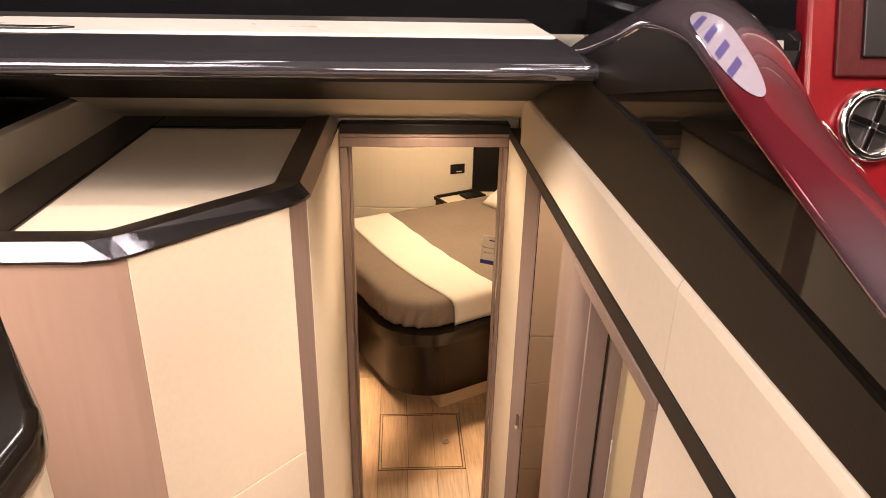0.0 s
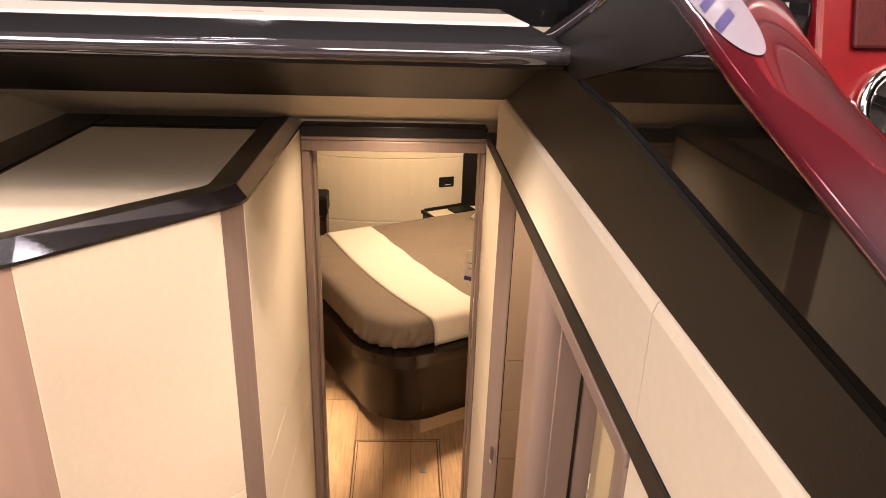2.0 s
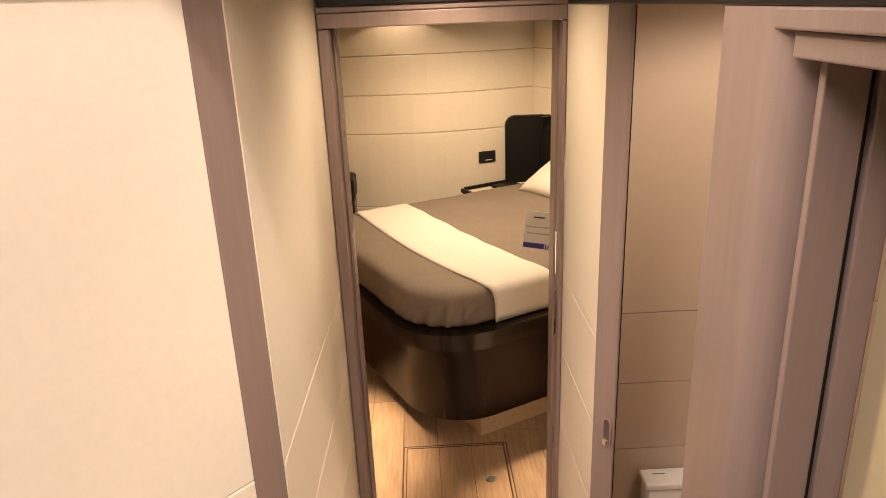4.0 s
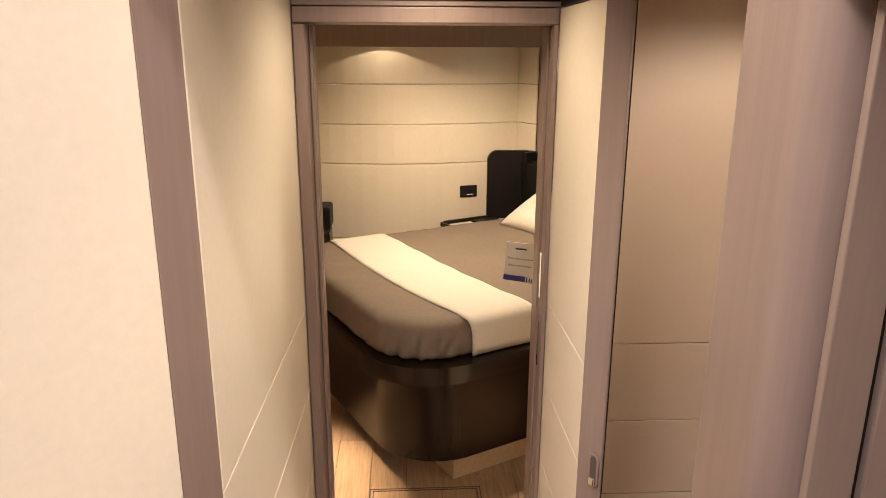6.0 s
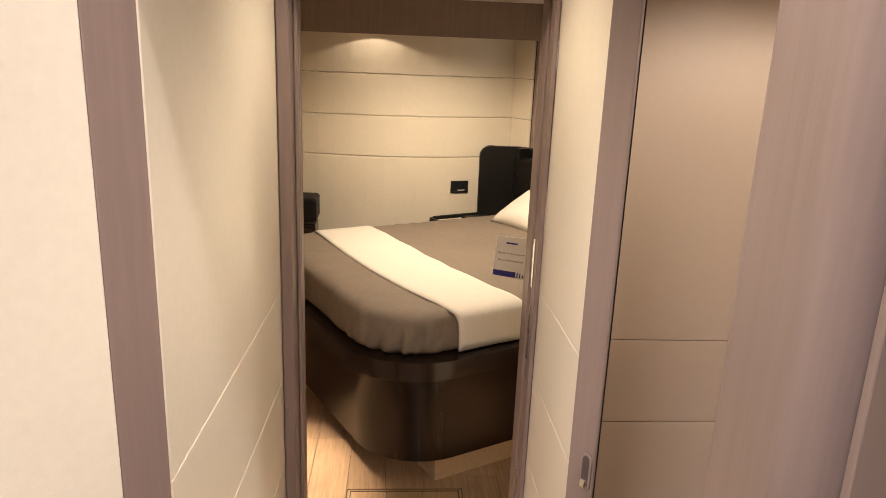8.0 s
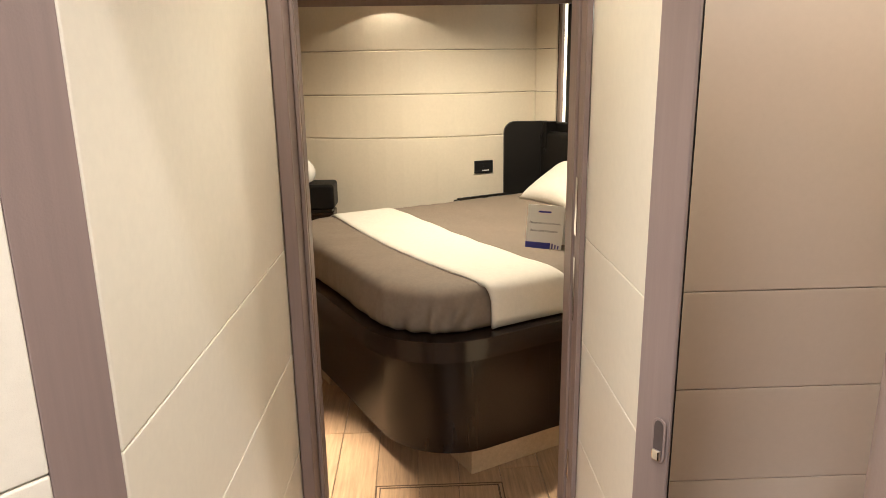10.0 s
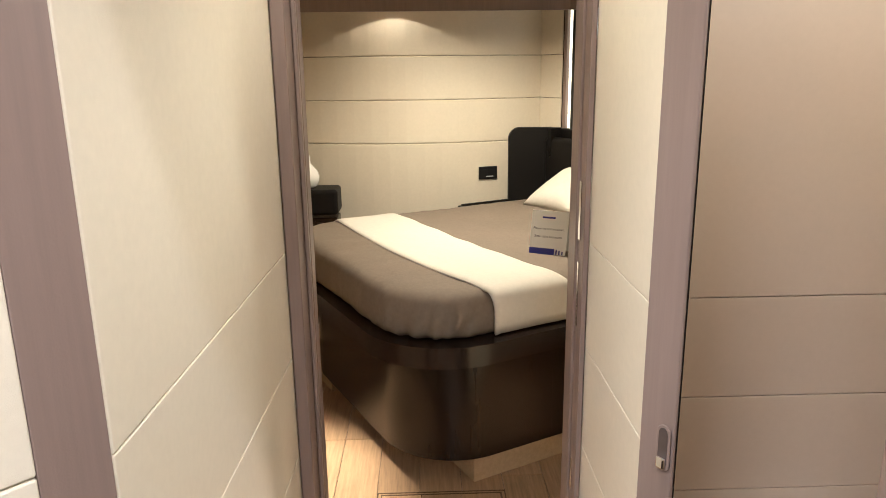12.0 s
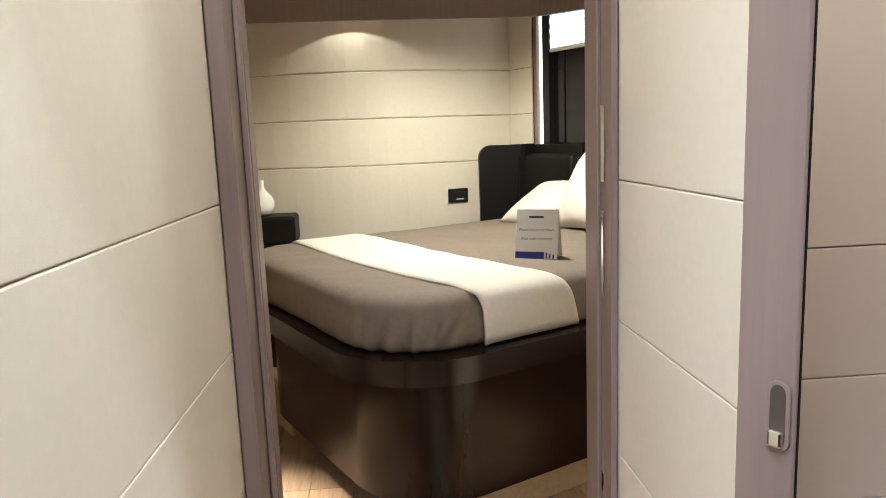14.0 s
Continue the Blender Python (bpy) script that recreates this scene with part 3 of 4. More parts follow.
for pts, z, lift in lv:
    row = []
    for u, v in pts:
        c = crease(u, v, z, lift)
        d = Vector((u - 0.86, v - 0.73)).normalized()
        w = 1.0 if z < 0.775 else 0.3
        p = bed(u + d.x * c * w, v + d.y * c * w)
        wrinkle = 0.0022 * abs(noise.noise(Vector((u * 5.3 + 2 * v, v * 11, 7.1)))) + 0.002 * noise.noise(Vector((u * 15, v * 15, 2.3)))
        row.append(bm.verts.new((p[0], p[1], z + (0.5 * c + wrinkle if z > 0.77 else 0))))
    rings.append(row)
for a, c in zip(rings, rings[1:]):
    n = len(a)
    for i in range(n):
        bm.faces.new((a[i], a[(i + 1) % n], c[(i + 1) % n], c[i]))
bm.faces.new(rings[0]), bm.faces.new(rings[-1])
part("bedspread", bm, "spread", mattress, "", True)

runner = thing("bed_runner", "off-white woven bed runner laid across the taupe bedspread", "bed runner")
track = [(0.000, 0.629), (-0.003, 0.66), (-0.003, 0.70), (-0.001, 0.725), (0.003, 0.742), (0.010, 0.757), (0.021, 0.770), (0.039, 0.780), (0.065, 0.786), (0.09, 0.790)]
track += [(0.1 + 0.04 * i, 0.794) for i in range(1, 31)] + [(1.34, 0.792), (1.38, 0.788), (1.41, 0.776), (1.436, 0.75), (1.443, 0.70), (1.444, 0.65)]
bm = bmesh.new()
NU = 16
top, low = [], []
for v, z in track:
    rt, rl = [], []
    for i in range(NU + 1):
        s = min(1.0, max(0.0, v / 1.4))
        drop = max(0.0, 0.78 - z) if v < 0.7 else 0.0
        u_near = 0.292 + 0.043 * (1 - s) ** 8 - 0.036 * math.sin(math.pi * s) + 0.03 * drop
        u_far = 0.612 + 0.048 * (1 - s) ** 8 - 0.010 * math.sin(math.pi * s) + 0.25 * drop
        u = u_near + (u_far - u_near + 0.003 * math.sin(v * 23)) * i / NU
        w = 0.003 * noise.noise(Vector((u * 9, v * 9, 3)))
        edge = 0.004 if i in (0, NU) else 0.0
        lift = w if z > 0.78 else 0
        out = w if z <= 0.78 and v < 0.7 else 0
        rt.append(bm.verts.new((*bed(u, v - out), z + lift - edge)))
        rl.append(bm.verts.new((*bed(u, v + (0.009 if v < 0.05 else (-0.009 if v > 1.42 else 0))), z - (0.009 if 0.77 < z else 0))))
    top.append(rt), low.append(rl)
for g in (top, low):
    for a, c in zip(g, g[1:]):
        for i in range(NU):
            bm.faces.new((a[i], a[i + 1], c[i + 1], c[i]))
for k in (0, NU):
    for a, b2, c, d in zip(top, top[1:], low, low[1:]):
        bm.faces.new((a[k], b2[k], d[k], c[k]))
for k in (0, -1):
    for i in range(NU):
        bm.faces.new((top[k][i], top[k][i + 1], low[k][i + 1], low[k][i]))
part("cloth", bm, "linen", runner, "", True)


def pillow(name, label, w, h, thick, m, seed, rough=0.004):
    bm = bmesh.new()
    n = 22
    sheets = []
    for s in (1, -1):
        sh = []
        for i in range(n + 1):
            row = []
            for j in range(n + 1):
                a, b = 2 * i / n - 1, 2 * j / n - 1
                f = max(0.0, (1 - abs(a) ** 2.6) * (1 - abs(b) ** 2.6)) ** 0.55
                pinch = 1 - 0.07 * (1 - abs(a) ** 2) * abs(b) ** 3 - 0.0
                pinch2 = 1 - 0.07 * (1 - abs(b) ** 2) * abs(a) ** 3
                x, y = a * w / 2 * pinch2, b * h / 2 * pinch
                z = s * thick / 2 * f + (rough * 2.5 * noise.noise(Vector((x * 11, y * 11, seed + s))) + rough * noise.noise(Vector((x * 40, y * 40, seed)))) * f
                row.append((x, y, z))
            sh.append(row)
        sheets.append(sh)
    verts = {}

    def get(s, i, j):
        edge = i in (0, n) or j in (0, n)
        key = (0 if edge else s, i, j)
        if key not in verts:
            verts[key] = bm.verts.new(sheets[s][i][j] if not edge else (*sheets[0][i][j][:2], 0))
        return verts[key]

    for s in (0, 1):
        for i in range(n):
            for j in range(n):
                bm.faces.new((get(s, i, j), get(s, i + 1, j), get(s, i + 1, j + 1), get(s, i, j + 1)))
    ob = thing(name, label, "pillow", "pillows on the bed")
    ob.matrix_world = m
    part("cover", bm, "linen", ob, "", True)
    return ob


def bed_pose(u, v, z, tilt, turn, roll=0):
    """Pillow on the bed: its width along v, leaning back towards the head by tilt degrees from lying flat."""
    x, y = bed(u, v)
    return Matrix.Translation((x, y, z)) @ Matrix.Rotation(math.atan2(U.y, U.x) + radians(-90 + turn), 4, "Z") @ Matrix.Rotation(radians(tilt), 4, "X") @ Matrix.Rotation(radians(roll), 4, "Z")


pillow("pillow", "plain white cushion leaning on the dark headboard", 0.42, 0.38, 0.14, bed_pose(1.50, 1.04, 0.872, 27, 4, 0), 2)
pillow("pillow", "embroidered white cushion propped against another cushion", 0.42, 0.42, 0.15, bed_pose(1.46, 0.70, 0.962, 57, -8, 4), 7, 0.007)

# headboard
headboard = thing("headboard", "black leather headboard with a rounded wing and tufted cushion", "headboard")
wing = [(0.0, 0.0), (0.27, 0.0), (0.27, 0.56)] + [(0.07 - 0.07 * math.sin(a), 0.49 + 0.07 * math.cos(a)) for a in [math.pi / 2 * i / 10 for i in range(11)]]
bm = prism(wing, 0, 0.045, 0.006)
for v in bm.verts:
    v.co = Vector((0.655 + v.co.x, 5.475 + v.co.z - 0.04 * v.co.x, 0.597 + v.co.y))
part("wing", bm, "leather", headboard)


def head_off(s, out):
    p = S0 + D * s - U * out
    return p.x, p.y


part("back", prism([head_off(0.17, 0.005), head_off(1.75, 0.005), head_off(1.75, 0.055), head_off(0.17, 0.055)], 0.60, 1.155, 0.008), "leather", headboard)
for i in range(3):
    a = 0.21 + 0.46 * i
    bm = prism([head_off(a, 0.056), head_off(a + 0.455, 0.056), head_off(a + 0.455, 0.13), head_off(a, 0.13)], 0.80, 1.105, 0.03, 4)
    part("cushion", bm, "leather", headboard, "tufted black leather cushion", True)
    for k in (0.06, 0.40):
        bm = lathe([(0.011, 0), (0.008, 0.006), (0.002, 0.008)], (0, 0, 0), 12)
        x, y = head_off(a + k, 0.131)
        bm.transform(Matrix.Translation((x, y, 0.99)) @ Matrix.Rotation(math.atan2(U.y, U.x), 4, "Z") @ Matrix.Rotation(radians(-90), 4, "Y"))
        part("button", bm, "leather", headboard)
    part("strap", prism([head_off(a + 0.045, 0.057), head_off(a + 0.075, 0.057), head_off(a + 0.075, 0.136), head_off(a + 0.045, 0.136)], 1.0, 1.16, 0.004), "leather", headboard)

# window beside the bed
win = thing("window_1", "dark cabin window in a black frame with a white blind", "window", kind="structure")


def on_head(s0, s1, z0, z1, back, front, b=0.0):
    return prism([head_off(s0, back), head_off(s1, back), head_off(s1, front), head_off(s0, front)], z0, z1, b)


part("casing", on_head(0.213, 0.240, 1.06, 1.855, -0.045, 0.0, 0.003), "mauve", win)
part("light_strip", on_head(0.242, 0.282, 1.06, 1.855, -0.045, -0.02), "led", win, "warm lit strip beside the frame")
part("window_frame", on_head(0.29, 0.345, 1.06, 1.855, -0.05, 0.0, 0.004), "plastic", win)
part("window_frame", on_head(1.54, 1.60, 1.06, 1.855, -0.05, 0.0, 0.004), "plastic", win)
part("window_frame", on_head(0.346, 1.539, 1.06, 1.12, -0.05, 0.0, 0.004), "plastic", win)
part("pane", on_head(0.346, 1.539, 1.12, 1.855, -0.045, -0.035), "window", win)
part("mullion", on_head(0.43, 0.436, 1.12, 1.64, -0.034, -0.028), "plastic", win)
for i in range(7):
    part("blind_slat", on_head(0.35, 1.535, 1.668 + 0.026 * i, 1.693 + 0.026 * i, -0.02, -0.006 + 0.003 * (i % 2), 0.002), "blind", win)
part("blind_rail", on_head(0.35, 1.535, 1.648, 1.667, -0.024, 0.0, 0.003), "deck", win)

# nightstands
ns = thing("nightstand", "dark wooden nightstand against the curved cabin wall", "nightstand", at=(-0.62, 5.27, 0))
part("body", box(-0.235, 0.235, -0.02, 0.16, 0.0, 0.66, 0.006), "wenge", ns)
part("drawer", box(-0.225, 0.225, -0.036, -0.021, 0.40, 0.645, 0.004), "wenge", ns)
part("top", box(-0.245, 0.245, -0.045, 0.17, 0.68, 0.832, 0.02, 3), "leather", ns)
part("neck", box(-0.225, 0.225, -0.01, 0.16, 0.66, 0.68), "strip", ns)
vase = thing("vase", "small glossy white vase on the nightstand", "vase", at=(-0.548, 5.33, 0.833))
part("body", lathe([(0.028, 0.0), (0.046, 0.012), (0.058, 0.04), (0.060, 0.07), (0.050, 0.10), (0.028, 0.125), (0.013, 0.142), (0.010, 0.165), (0.013, 0.188), (0.010, 0.189), (0.007, 0.165)], (0, 0, 0)), "ceramic", vase, "", True)

ns2 = thing("bedside_table", "bedside table with a dark rim and a pale inset top", "nightstand")
part("body", prism([bed(1.2, 1.52), bed(1.70, 1.52), bed(1.70, 1.72), bed(1.2, 1.72)], 0.0, 0.682, 0.006), "wenge", ns2)
part("rim", prism([bed(1.19, 1.50), bed(1.71, 1.50), bed(1.71, 1.525), bed(1.19, 1.525)], 0.683, 0.712, 0.006), "leather", ns2)
part("rim", prism([bed(1.19, 1.526), bed(1.215, 1.526), bed(1.215, 1.73), bed(1.19, 1.73)], 0.683, 0.712, 0.006), "leather", ns2)
part("rim", prism([bed(1.216, 1.71), bed(1.71, 1.71), bed(1.71, 1.735), bed(1.216, 1.735)], 0.683, 0.718, 0.006), "leather", ns2)
part("inset", prism([bed(1.216, 1.526), bed(1.71, 1.526), bed(1.71, 1.709), bed(1.216, 1.709)], 0.683, 0.697), "cream", ns2)
tray = thing("tray", "small dark leather tray on the bedside table", "tray")
part("base", prism([bed(1.40, 1.56), bed(1.58, 1.56), bed(1.58, 1.68), bed(1.40, 1.68)], 0.698, 0.716, 0.004), "leather", tray)

# socket on the curved wall
sock = thing("wall_socket", "black wall socket plate with two modules", "socket", at=(0.53, wall_y(0.53) - 0.002, 0.878))
sock.rotation_euler.z = math.atan(0.43 * (0.53 - 0.05) / 0.83 ** 2)
part("plate", box(-0.062, 0.062, -0.010, 0.0, -0.040, 0.040, 0.004), "plastic", sock)
for k in (-1, 1):
    part("module", box(k * 0.023 - 0.021, k * 0.023 + 0.021, -0.013, -0.010, -0.022, 0.022, 0.002), "plastic", sock)
part("label", box(-0.015, 0.032, -0.0145, -0.0132, -0.024, -0.018), "deck", sock, "pale marking")

# sign
sign = thing("tent_sign", "white folded card sign with a blue foot standing on the bed", "sign", at=(0.628, 3.872, 0.787))
sign.rotation_euler.z = math.atan2(-0.066, 0.132)


def leaf(name, x0, x1, h0, h1, t, mat, off, label=""):
    bm = box(x0, x1, -t, 0, h0, h1)
    bm.transform(Matrix.Translation((0, off, 0)) @ Matrix.Rotation(radians(-14), 4, "X"))
    return part(name, bm, mat, sign, label)


leaf("front", -0.074, 0.074, 0, 0.172, 0.0012, "card", -0.042)
bm = box(-0.074, 0.074, 0, 0.0012, 0, 0.172)
bm.transform(Matrix.Translation((0, 0.042, 0)) @ Matrix.Rotation(radians(14), 4, "X"))
part("back", bm, "card", sign)
leaf("foot_band", -0.074, 0.028, 0.0, 0.024, 0.0006, "blue", -0.0434, "blue band")
for k in range(3):
    leaf("mark", 0.034 + 0.012 * k, 0.039 + 0.012 * k, 0.002, 0.022 - 0.003 * k, 0.0006, "blue", -0.0434)
leaf("mark", -0.030, 0.022, 0.142, 0.149, 0.0006, "blue", -0.0434)


def writing(text, size, x, h, mat, parent, name="writing"):
    cu = bpy.data.curves.new(name, "FONT")
    cu.body, cu.size, cu.extrude, cu.align_x = text, size, 0.0002, "CENTER"
    cu.materials.append(M[mat])
    ob = new(name, cu)
    ob.parent = parent
    ob.matrix_local = Matrix.Translation((0, -0.0436, 0)) @ Matrix.Rotation(radians(-14), 4, "X") @ Matrix.Translation((x, 0, h)) @ Matrix.Rotation(radians(90), 4, "X")
    return ob


writing("Please do not sit down.", 0.0135, 0, 0.097, "ink", sign)
writing("Bitte nicht hinsetzen.", 0.0135, 0, 0.066, "ink", sign)

# ---- companionway and helm ----
STEPS = [(-1.2, 0.27, 1.06), (0.27, 0.50, 0.85), (0.50, 0.72, 0.64), (0.72, 0.94, 0.425), (0.94, 1.20, 0.21)]
stairs = thing("stairs", "steep companionway steps in grey-brown wood", "stairs", kind="structure")
for y0, y1, z in STEPS:
    part("tread", box(-1.021, XR - 0.001, y0, y1 + 0.02, z - 0.03, z, 0.004), "mauve", stairs)
    part("riser", box(-1.021, XR - 0.001, y1 - 0.02, y1, max(0, z - 0.22), z - 0.031), "matt", stairs)

vent = thing("dash_vent", "slim dark air vent in the white dashboard strip", "vent", at=(-1.0, 1.99, 2.332))
vo = [(-0.22, -0.022), (0.15, -0.022), (0.20, 0.022), (-0.22, 0.022)]
part("frame", prism(vo, 0.0, 0.006, 0.002), "strip", vent)
part("slot", prism([(x * 0.9, y * 0.45) for x, y in vo], 0.0061, 0.0075), "chrome", vent)

# rounded glossy moulding over the side panel
keys = [(1.80, 2.312, 2.34), (1.65, 2.336, 2.40), (1.38, 2.404, 2.462), (1.25, 2.437, 2.474), (1.07, 2.438, 2.425), (0.97, 2.413, 2.372), (0.85, 2.370, 2.316), (0.69, 2.320, 2.262), (0.57, 2.283, 2.23), (0.40, 2.235, 2.185)]


def eased(rows, n=5):
    """Points of a smooth curve through the rows."""
    out = []
    for i in range(len(rows) - 1):
        p = [Vector(rows[min(max(j, 0), len(rows) - 1)]) for j in (i - 1, i, i + 1, i + 2)]
        for k in range(n):
            f = k / n
            out.append(tuple(0.5 * (2 * p[1] + (p[2] - p[0]) * f + (2 * p[0] - 5 * p[1] + 4 * p[2] - p[3]) * f * f + (3 * p[1] - p[0] - 3 * p[2] + p[3]) * f ** 3)))
    return out + [rows[-1]]


keys = eased(keys)
side = [(0.40, 2.107), (2.26, 2.107)] + [(y, zi + 0.002) for y, zi, zo in keys]
top_band = [(1.45, 2.275), (1.80, 2.265)] + [(y, zi + 0.001) for y, zi, zo in keys if y > 0.90]
setting("side_top", profile_x(top_band, XR + 0.009, XR + 0.0118), "matt", "dark satin upper band of the helm side", "panel")
setting("side_panel", profile_x(side, XR + 0.012, XR + 0.05), "smoked", "smoked glossy black side panel of the helm", "panel")
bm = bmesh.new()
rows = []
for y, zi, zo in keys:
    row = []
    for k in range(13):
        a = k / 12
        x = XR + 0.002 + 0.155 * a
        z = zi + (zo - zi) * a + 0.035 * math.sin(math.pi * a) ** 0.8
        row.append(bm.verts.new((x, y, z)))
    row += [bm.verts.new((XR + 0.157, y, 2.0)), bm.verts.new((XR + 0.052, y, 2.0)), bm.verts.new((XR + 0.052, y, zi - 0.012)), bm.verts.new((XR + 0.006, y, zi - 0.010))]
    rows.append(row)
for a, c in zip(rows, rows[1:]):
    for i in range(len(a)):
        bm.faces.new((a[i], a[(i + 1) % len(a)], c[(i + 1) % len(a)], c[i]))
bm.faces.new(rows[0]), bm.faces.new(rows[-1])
moulding = setting("helm_moulding", bm, "red_reflection", "rounded glossy grey metallic moulding with a painted red reflection beside the helm", "moulding", smooth=True)


def mould(y, a):
    for (y0, i0, o0), (y1, i1, o1) in zip(keys, keys[1:]):
        if y1 <= y <= y0:
            f = (y - y0) / (y1 - y0)
            zi, zo = i0 + (i1 - i0) * f, o0 + (o1 - o0) * f
            return Vector((XR + 0.002 + 0.155 * a, y, zi + (zo - zi) * a + 0.035 * math.sin(math.pi * a) ** 0.8))


def decal(name, cy, ca, ry, ra, mat, lift, label="", square=False, lean=0.0):
    bm = bmesh.new()
    grid = {}
    n = 14
    for i in range(n + 1):
        for k in range(n + 1):
            p, q = 2 * i / n - 1, 2 * k / n - 1
            if not square:
                p, q = p * math.sqrt(1 - q * q / 2), q * math.sqrt(1 - p * p / 2)
            y, a = cy + p * ry + lean * q, ca + q * ra
            nrm = (mould(y + 0.005, a) - mould(y - 0.005, a)).cross(mould(y, a + 0.02) - mould(y, a - 0.02)).normalized()
            grid[i, k] = bm.verts.new(mould(y, a) + nrm * lift * (1 if nrm.z > 0 else -1))
    for i in range(n):
        for k in range(n):
            bm.faces.new((grid[i, k], grid[i + 1, k], grid[i + 1, k + 1], grid[i, k + 1]))
    return part(name, bm, mat, moulding, label)


# Oval and bars: a hall banner's mirror image laid on as coloured patches.
decal("decal", 0.985, 0.21, 0.125, 0.15, "mark", 0.0015, "painted reflection of a pale oval banner")
for k in range(4):
    decal("decal_bar", 0.93 + 0.045 * k, 0.16, 0.009, 0.07, "violet", 0.0025, "violet bar of the painted banner reflection", True, 0.012)

helm = thing("helm_dash", "glossy red helm dashboard with a round chrome vent", "dashboard", at=(0.78, 1.08, 2.33))
helm.rotation_euler.x = radians(-18)
part("panel", box(-0.08, 0.75, 0.0, 0.04, -0.35, 0.75, 0.008, 3), "red", helm)
part("inset", box(-0.036, 0.40, -0.008, 0.0, 0.045, 0.70, 0.01), "carbon", helm, "red carbon-patterned inset")
part("screen", box(0.004, 0.36, -0.014, -0.0085, 0.075, 0.66, 0.006), "plastic", helm, "dark display")
bm = bmesh.new()
for i in range(40):
    a = 2 * math.pi * i / 40
    for k in range(10):
        b = 2 * math.pi * k / 10
        r = 0.050 + 0.009 * math.cos(b)
        bm.verts.new((0.030 + r * math.cos(a), -0.008 + 0.009 * math.sin(b), -0.030 + r * math.sin(a)))
bm.verts.ensure_lookup_table()
for i in range(40):
    for k in range(10):
        bm.faces.new([bm.verts[(i % 40) * 10 + k], bm.verts[((i + 1) % 40) * 10 + k], bm.verts[((i + 1) % 40) * 10 + (k + 1) % 10], bm.verts[(i % 40) * 10 + (k + 1) % 10]])
vent_ring = part("vent", bm, "chrome", helm, "chrome ring of the round vent", True)
bm = lathe([(0.043, 0.0), (0.043, 0.004)], (0, 0, 0))
bm.transform(Matrix.Translation((0.030, -0.001, -0.030)) @ Matrix.Rotation(radians(90), 4, "X"))
part("cup", bm, "plastic", vent_ring)
for k in range(4):
    bm = box(-0.042, -0.004, -0.012, -0.006, -0.006, 0.006, 0.002)
    bm.transform(Matrix.Translation((0.030, 0, -0.030)) @ Matrix.Rotation(radians(20 + 90 * k), 4, "Y"))
    part("spoke", bm, "chrome", vent_ring)

setting("helm_base", box(0.64, 1.7, 1.12, 2.29, 1.99, 2.44, 0.03, 3), "gloss", "black helm console behind the red dashboard", "console")
setting("helm_foot", box(0.64, 1.7, 0.2, 1.11, 1.99, 2.05, 0.01), "gloss", "black ledge below the red dashboard", "console")
# dark seat edge beside the stairs
seat = thing("side_seat", "cream seat side with a glossy dark rounded edge", "seat")
out = [(-0.57, 0.15), (-0.270, 0.15), (-0.262, 0.54), (-0.276, 0.575), (-0.404, 0.754), (-0.52, 0.93), (-0.57, 1.0)]
low = [(-0.565, 0.16), (-0.281, 0.16), (-0.275, 0.54), (-0.286, 0.575), (-0.414, 0.754), (-0.53, 0.93), (-0.565, 0.98)]
part("base", prism(low, 1.062, 2.0975, 0.006), "cream", seat, "cream seat side")
part("cushion", prism(out, 2.098, 2.15, 0.016, 4), "seat", seat, "glossy dark seat edge", True)

# ---- exhibition hall round the boat ----
setting("hull_outer", box(-2.4, -1.78, -3.0, 6.4, -1.0, 2.30), "deck", "white hull side", "hull")
setting("deck_aft", box(-1.78, 2.7, -3.0, -1.2, 0.95, 1.06), "mauve", "cockpit floor", "deck")
setting("hull_side", box(2.76, 2.9, -3.0, 6.4, -1.0, 2.2), "deck", "white hull side", "hull")
setting("console_side", box(-1.78, -1.02, -1.2, 2.6, 1.9, 2.09, 0.02), "matt", "dark side deck", "deck")
setting("hall_ceiling", box(-14, 14, -14, 14, 9.0, 9.2), "hall", "dark exhibition hall ceiling", "ceiling")
setting("hall_wall_aft", box(-14, 14, -14.2, -14, -1, 9), "hall", "dark exhibition hall wall", "wall")
setting("hall_wall_forward", box(-14, 14, 14, 14.2, -1, 9), "hall", "dark exhibition hall wall", "wall")
setting("hall_wall_port", box(-14.2, -14, -14, 14, -1, 9), "hall", "dark exhibition hall wall", "wall")
setting("hall_wall_starboard", box(14, 14.2, -14, 14, -1, 9), "hall", "dark exhibition hall wall", "wall")
setting("hall_floor", box(-14, 14, -14, 14, -1.2, -1.0), "hall", "dark exhibition hall floor", "floor")
hl = thing("hall_light", "long bright light panel under the hall ceiling", "ceiling light", "hall lights", at=(-6, -6, 8.7))
part("housing", box(-0.45, 0.45, -0.3, 0.3, 0.05, 0.2, 0.02), "deck", hl)
part("rod", box(-0.015, 0.015, -0.015, 0.015, 0.2, 0.3), "chrome", hl)
part("diffuser", box(-0.42, 0.42, -0.27, 0.27, 0.03, 0.049), "hall_light", hl)
for i in range(4):
    for k in range(4):
        if i or k:
            copy_thing(hl, Matrix.Translation((-6 + 4 * i, -6 + 4.2 * k, 8.7)))

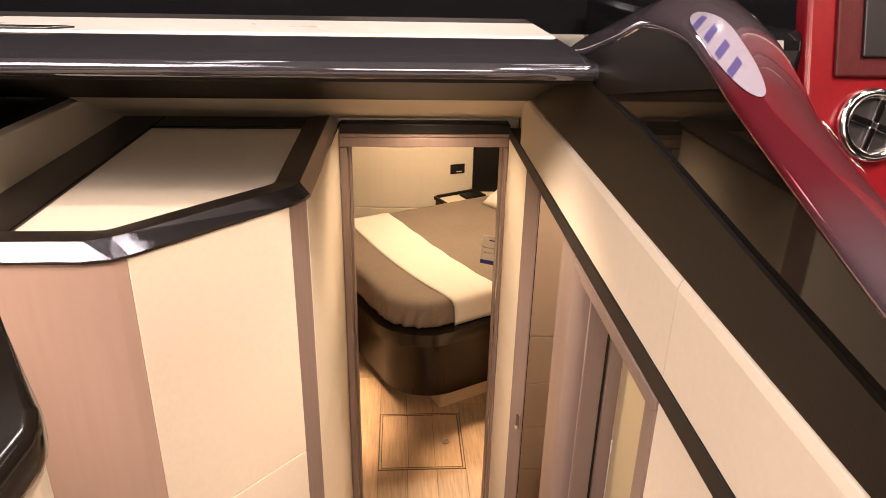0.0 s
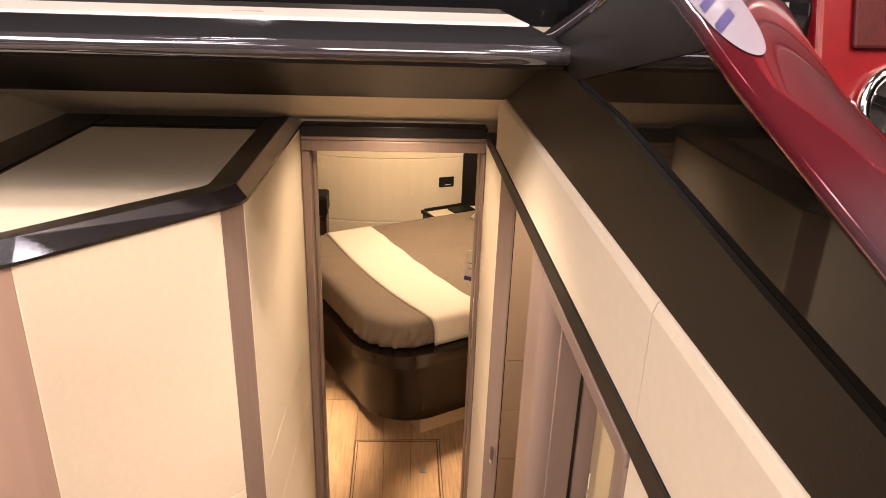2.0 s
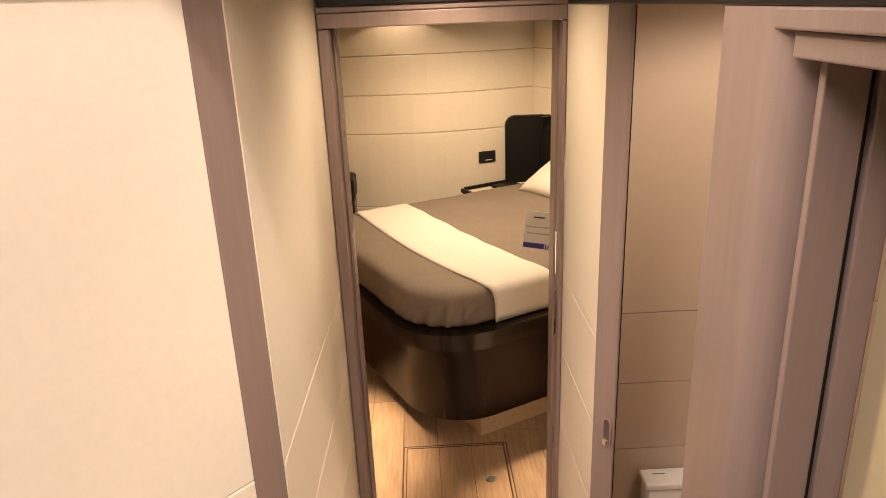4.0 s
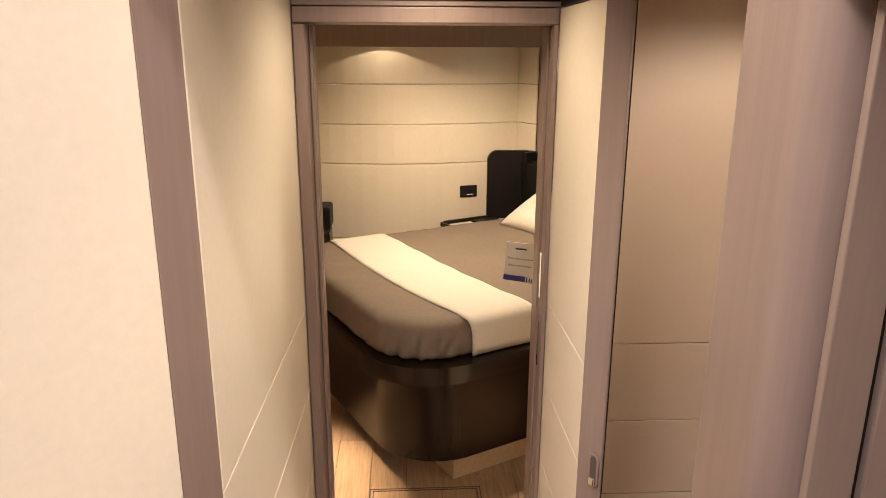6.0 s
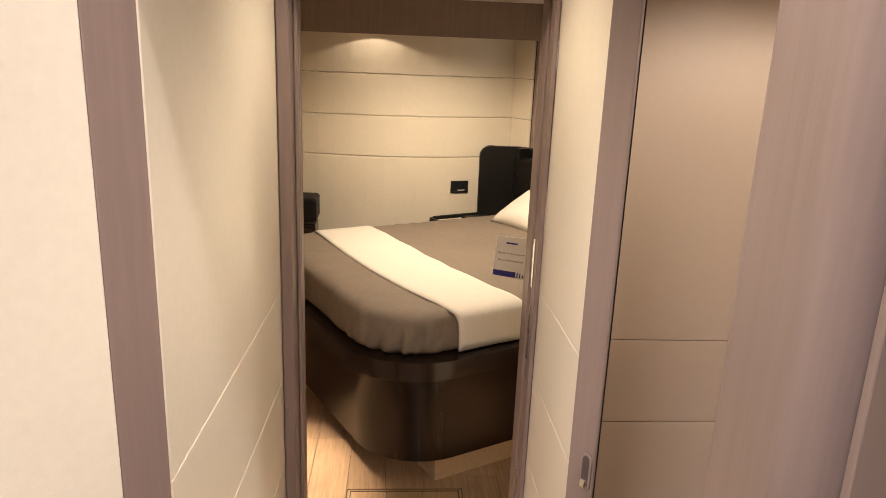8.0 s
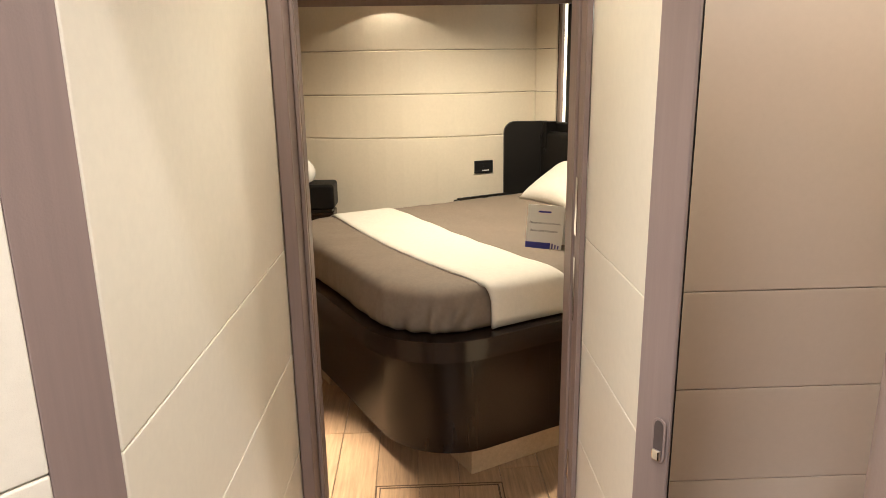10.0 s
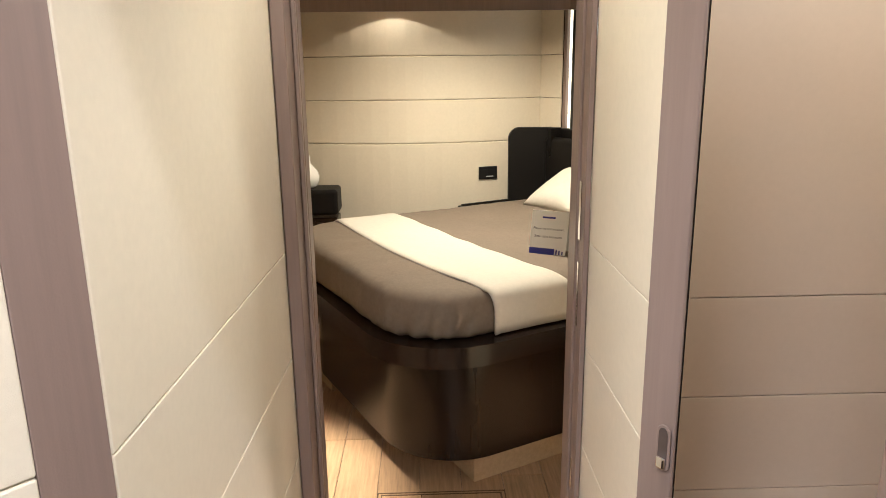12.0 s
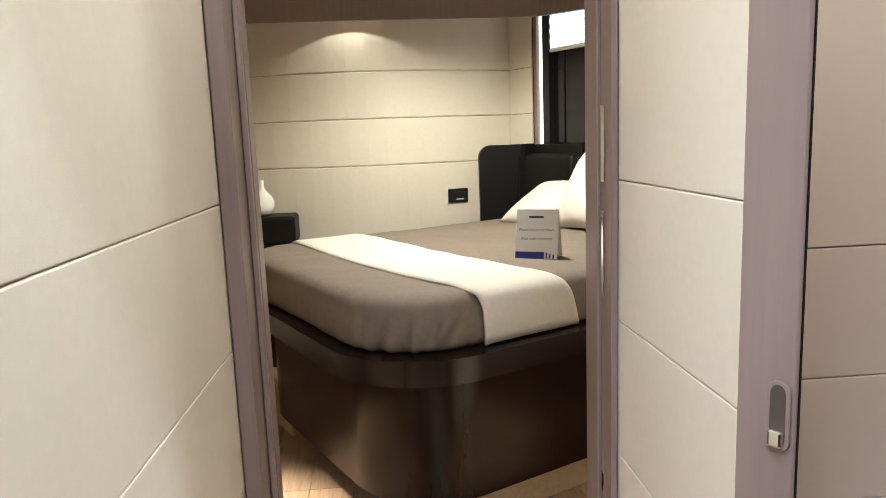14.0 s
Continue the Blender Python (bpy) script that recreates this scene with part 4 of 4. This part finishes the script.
# ---- floor planks and hatch, last ----
W = 0.1557
X0 = -0.062
hatch = thing("floor_hatch", "square floor hatch with a dark inlaid border in oak planks", "hatch", at=(0.1715, 3.199, 0))
hx, hy = 0.2335, 0.241
for k in range(3):
    part("plank", box(-hx + 0.018 + k * 0.1437, -hx + 0.018 + (k + 1) * 0.1437 - 0.0022, -hy + 0.018, hy - 0.018, -0.008, 0.0, 0.001), "floor", hatch)
for a in (-1, 1):
    for w0, w1, mat in ((0.0, 0.004, "groove"), (0.005, 0.0125, "floor"), (0.0135, 0.0175, "groove")):
        p, q = sorted((a * (hx - w0), a * (hx - w1)))
        part("inlay" if mat == "groove" else "border", box(p, q, -hy + w0, hy - w0, -0.008, 0.0012 if mat == "groove" else 0.0), mat, hatch)
        p, q = sorted((a * (hy - w0), a * (hy - w1)))
        part("inlay" if mat == "groove" else "border", box(-hx + w1, hx - w1, p, q, -0.008, 0.0012 if mat == "groove" else 0.0), mat, hatch)
part("pull_ring", lathe([(0.022, 0.0), (0.022, 0.003), (0.017, 0.0035), (0.014, 0.0015)], (0.137, -0.016, 0.0)), "steel", hatch, "polished round flush pull")

rnd = random.Random(5)
shared = {}


def plank(x0, x1, y0, y1):
    key = (round(x1 - x0, 3), round(y1 - y0, 3))
    if key not in shared:
        bm = box(0, x1 - x0 - 0.0022, 0, y1 - y0 - 0.0022, -0.0075, 0.0, 0.001, 1)
        me = bpy.data.meshes.new("plank")
        bmesh.ops.recalc_face_normals(bm, faces=bm.faces)
        bm.to_mesh(me)
        bm.free()
        me.materials.append(M["floor"])
        shared[key] = me
    ob = new("plank", shared[key])
    ob.location = (x0, y0, 0)
    ob.parent = FLOOR


k = -6
while X0 + k * W < 1.35:
    xa, xb = X0 + k * W, X0 + (k + 1) * W
    spans = []
    if xb > XL - 0.05 and xa < XR + 0.02:
        spans.append((1.2, 2.64))
    elif xa > XR + 0.02:
        spans.append((1.5, 2.62))
    if 0 <= k < 3:
        spans += [(2.735, 3.199 - 0.241), (3.199 + 0.241, 5.5)]
    else:
        spans.append((2.735, 5.5))
    for a, c in spans:
        y = a
        first = True
        while y < c - 0.01:
            n = (0.5 + 0.3 * rnd.randint(0, 2)) if first else 1.2
            n = min(n, c - y)
            if c - (y + n) < 0.25:
                n = c - y
            plank(xa, xb, y, y + n)
            y, first = y + n, False
    k += 1
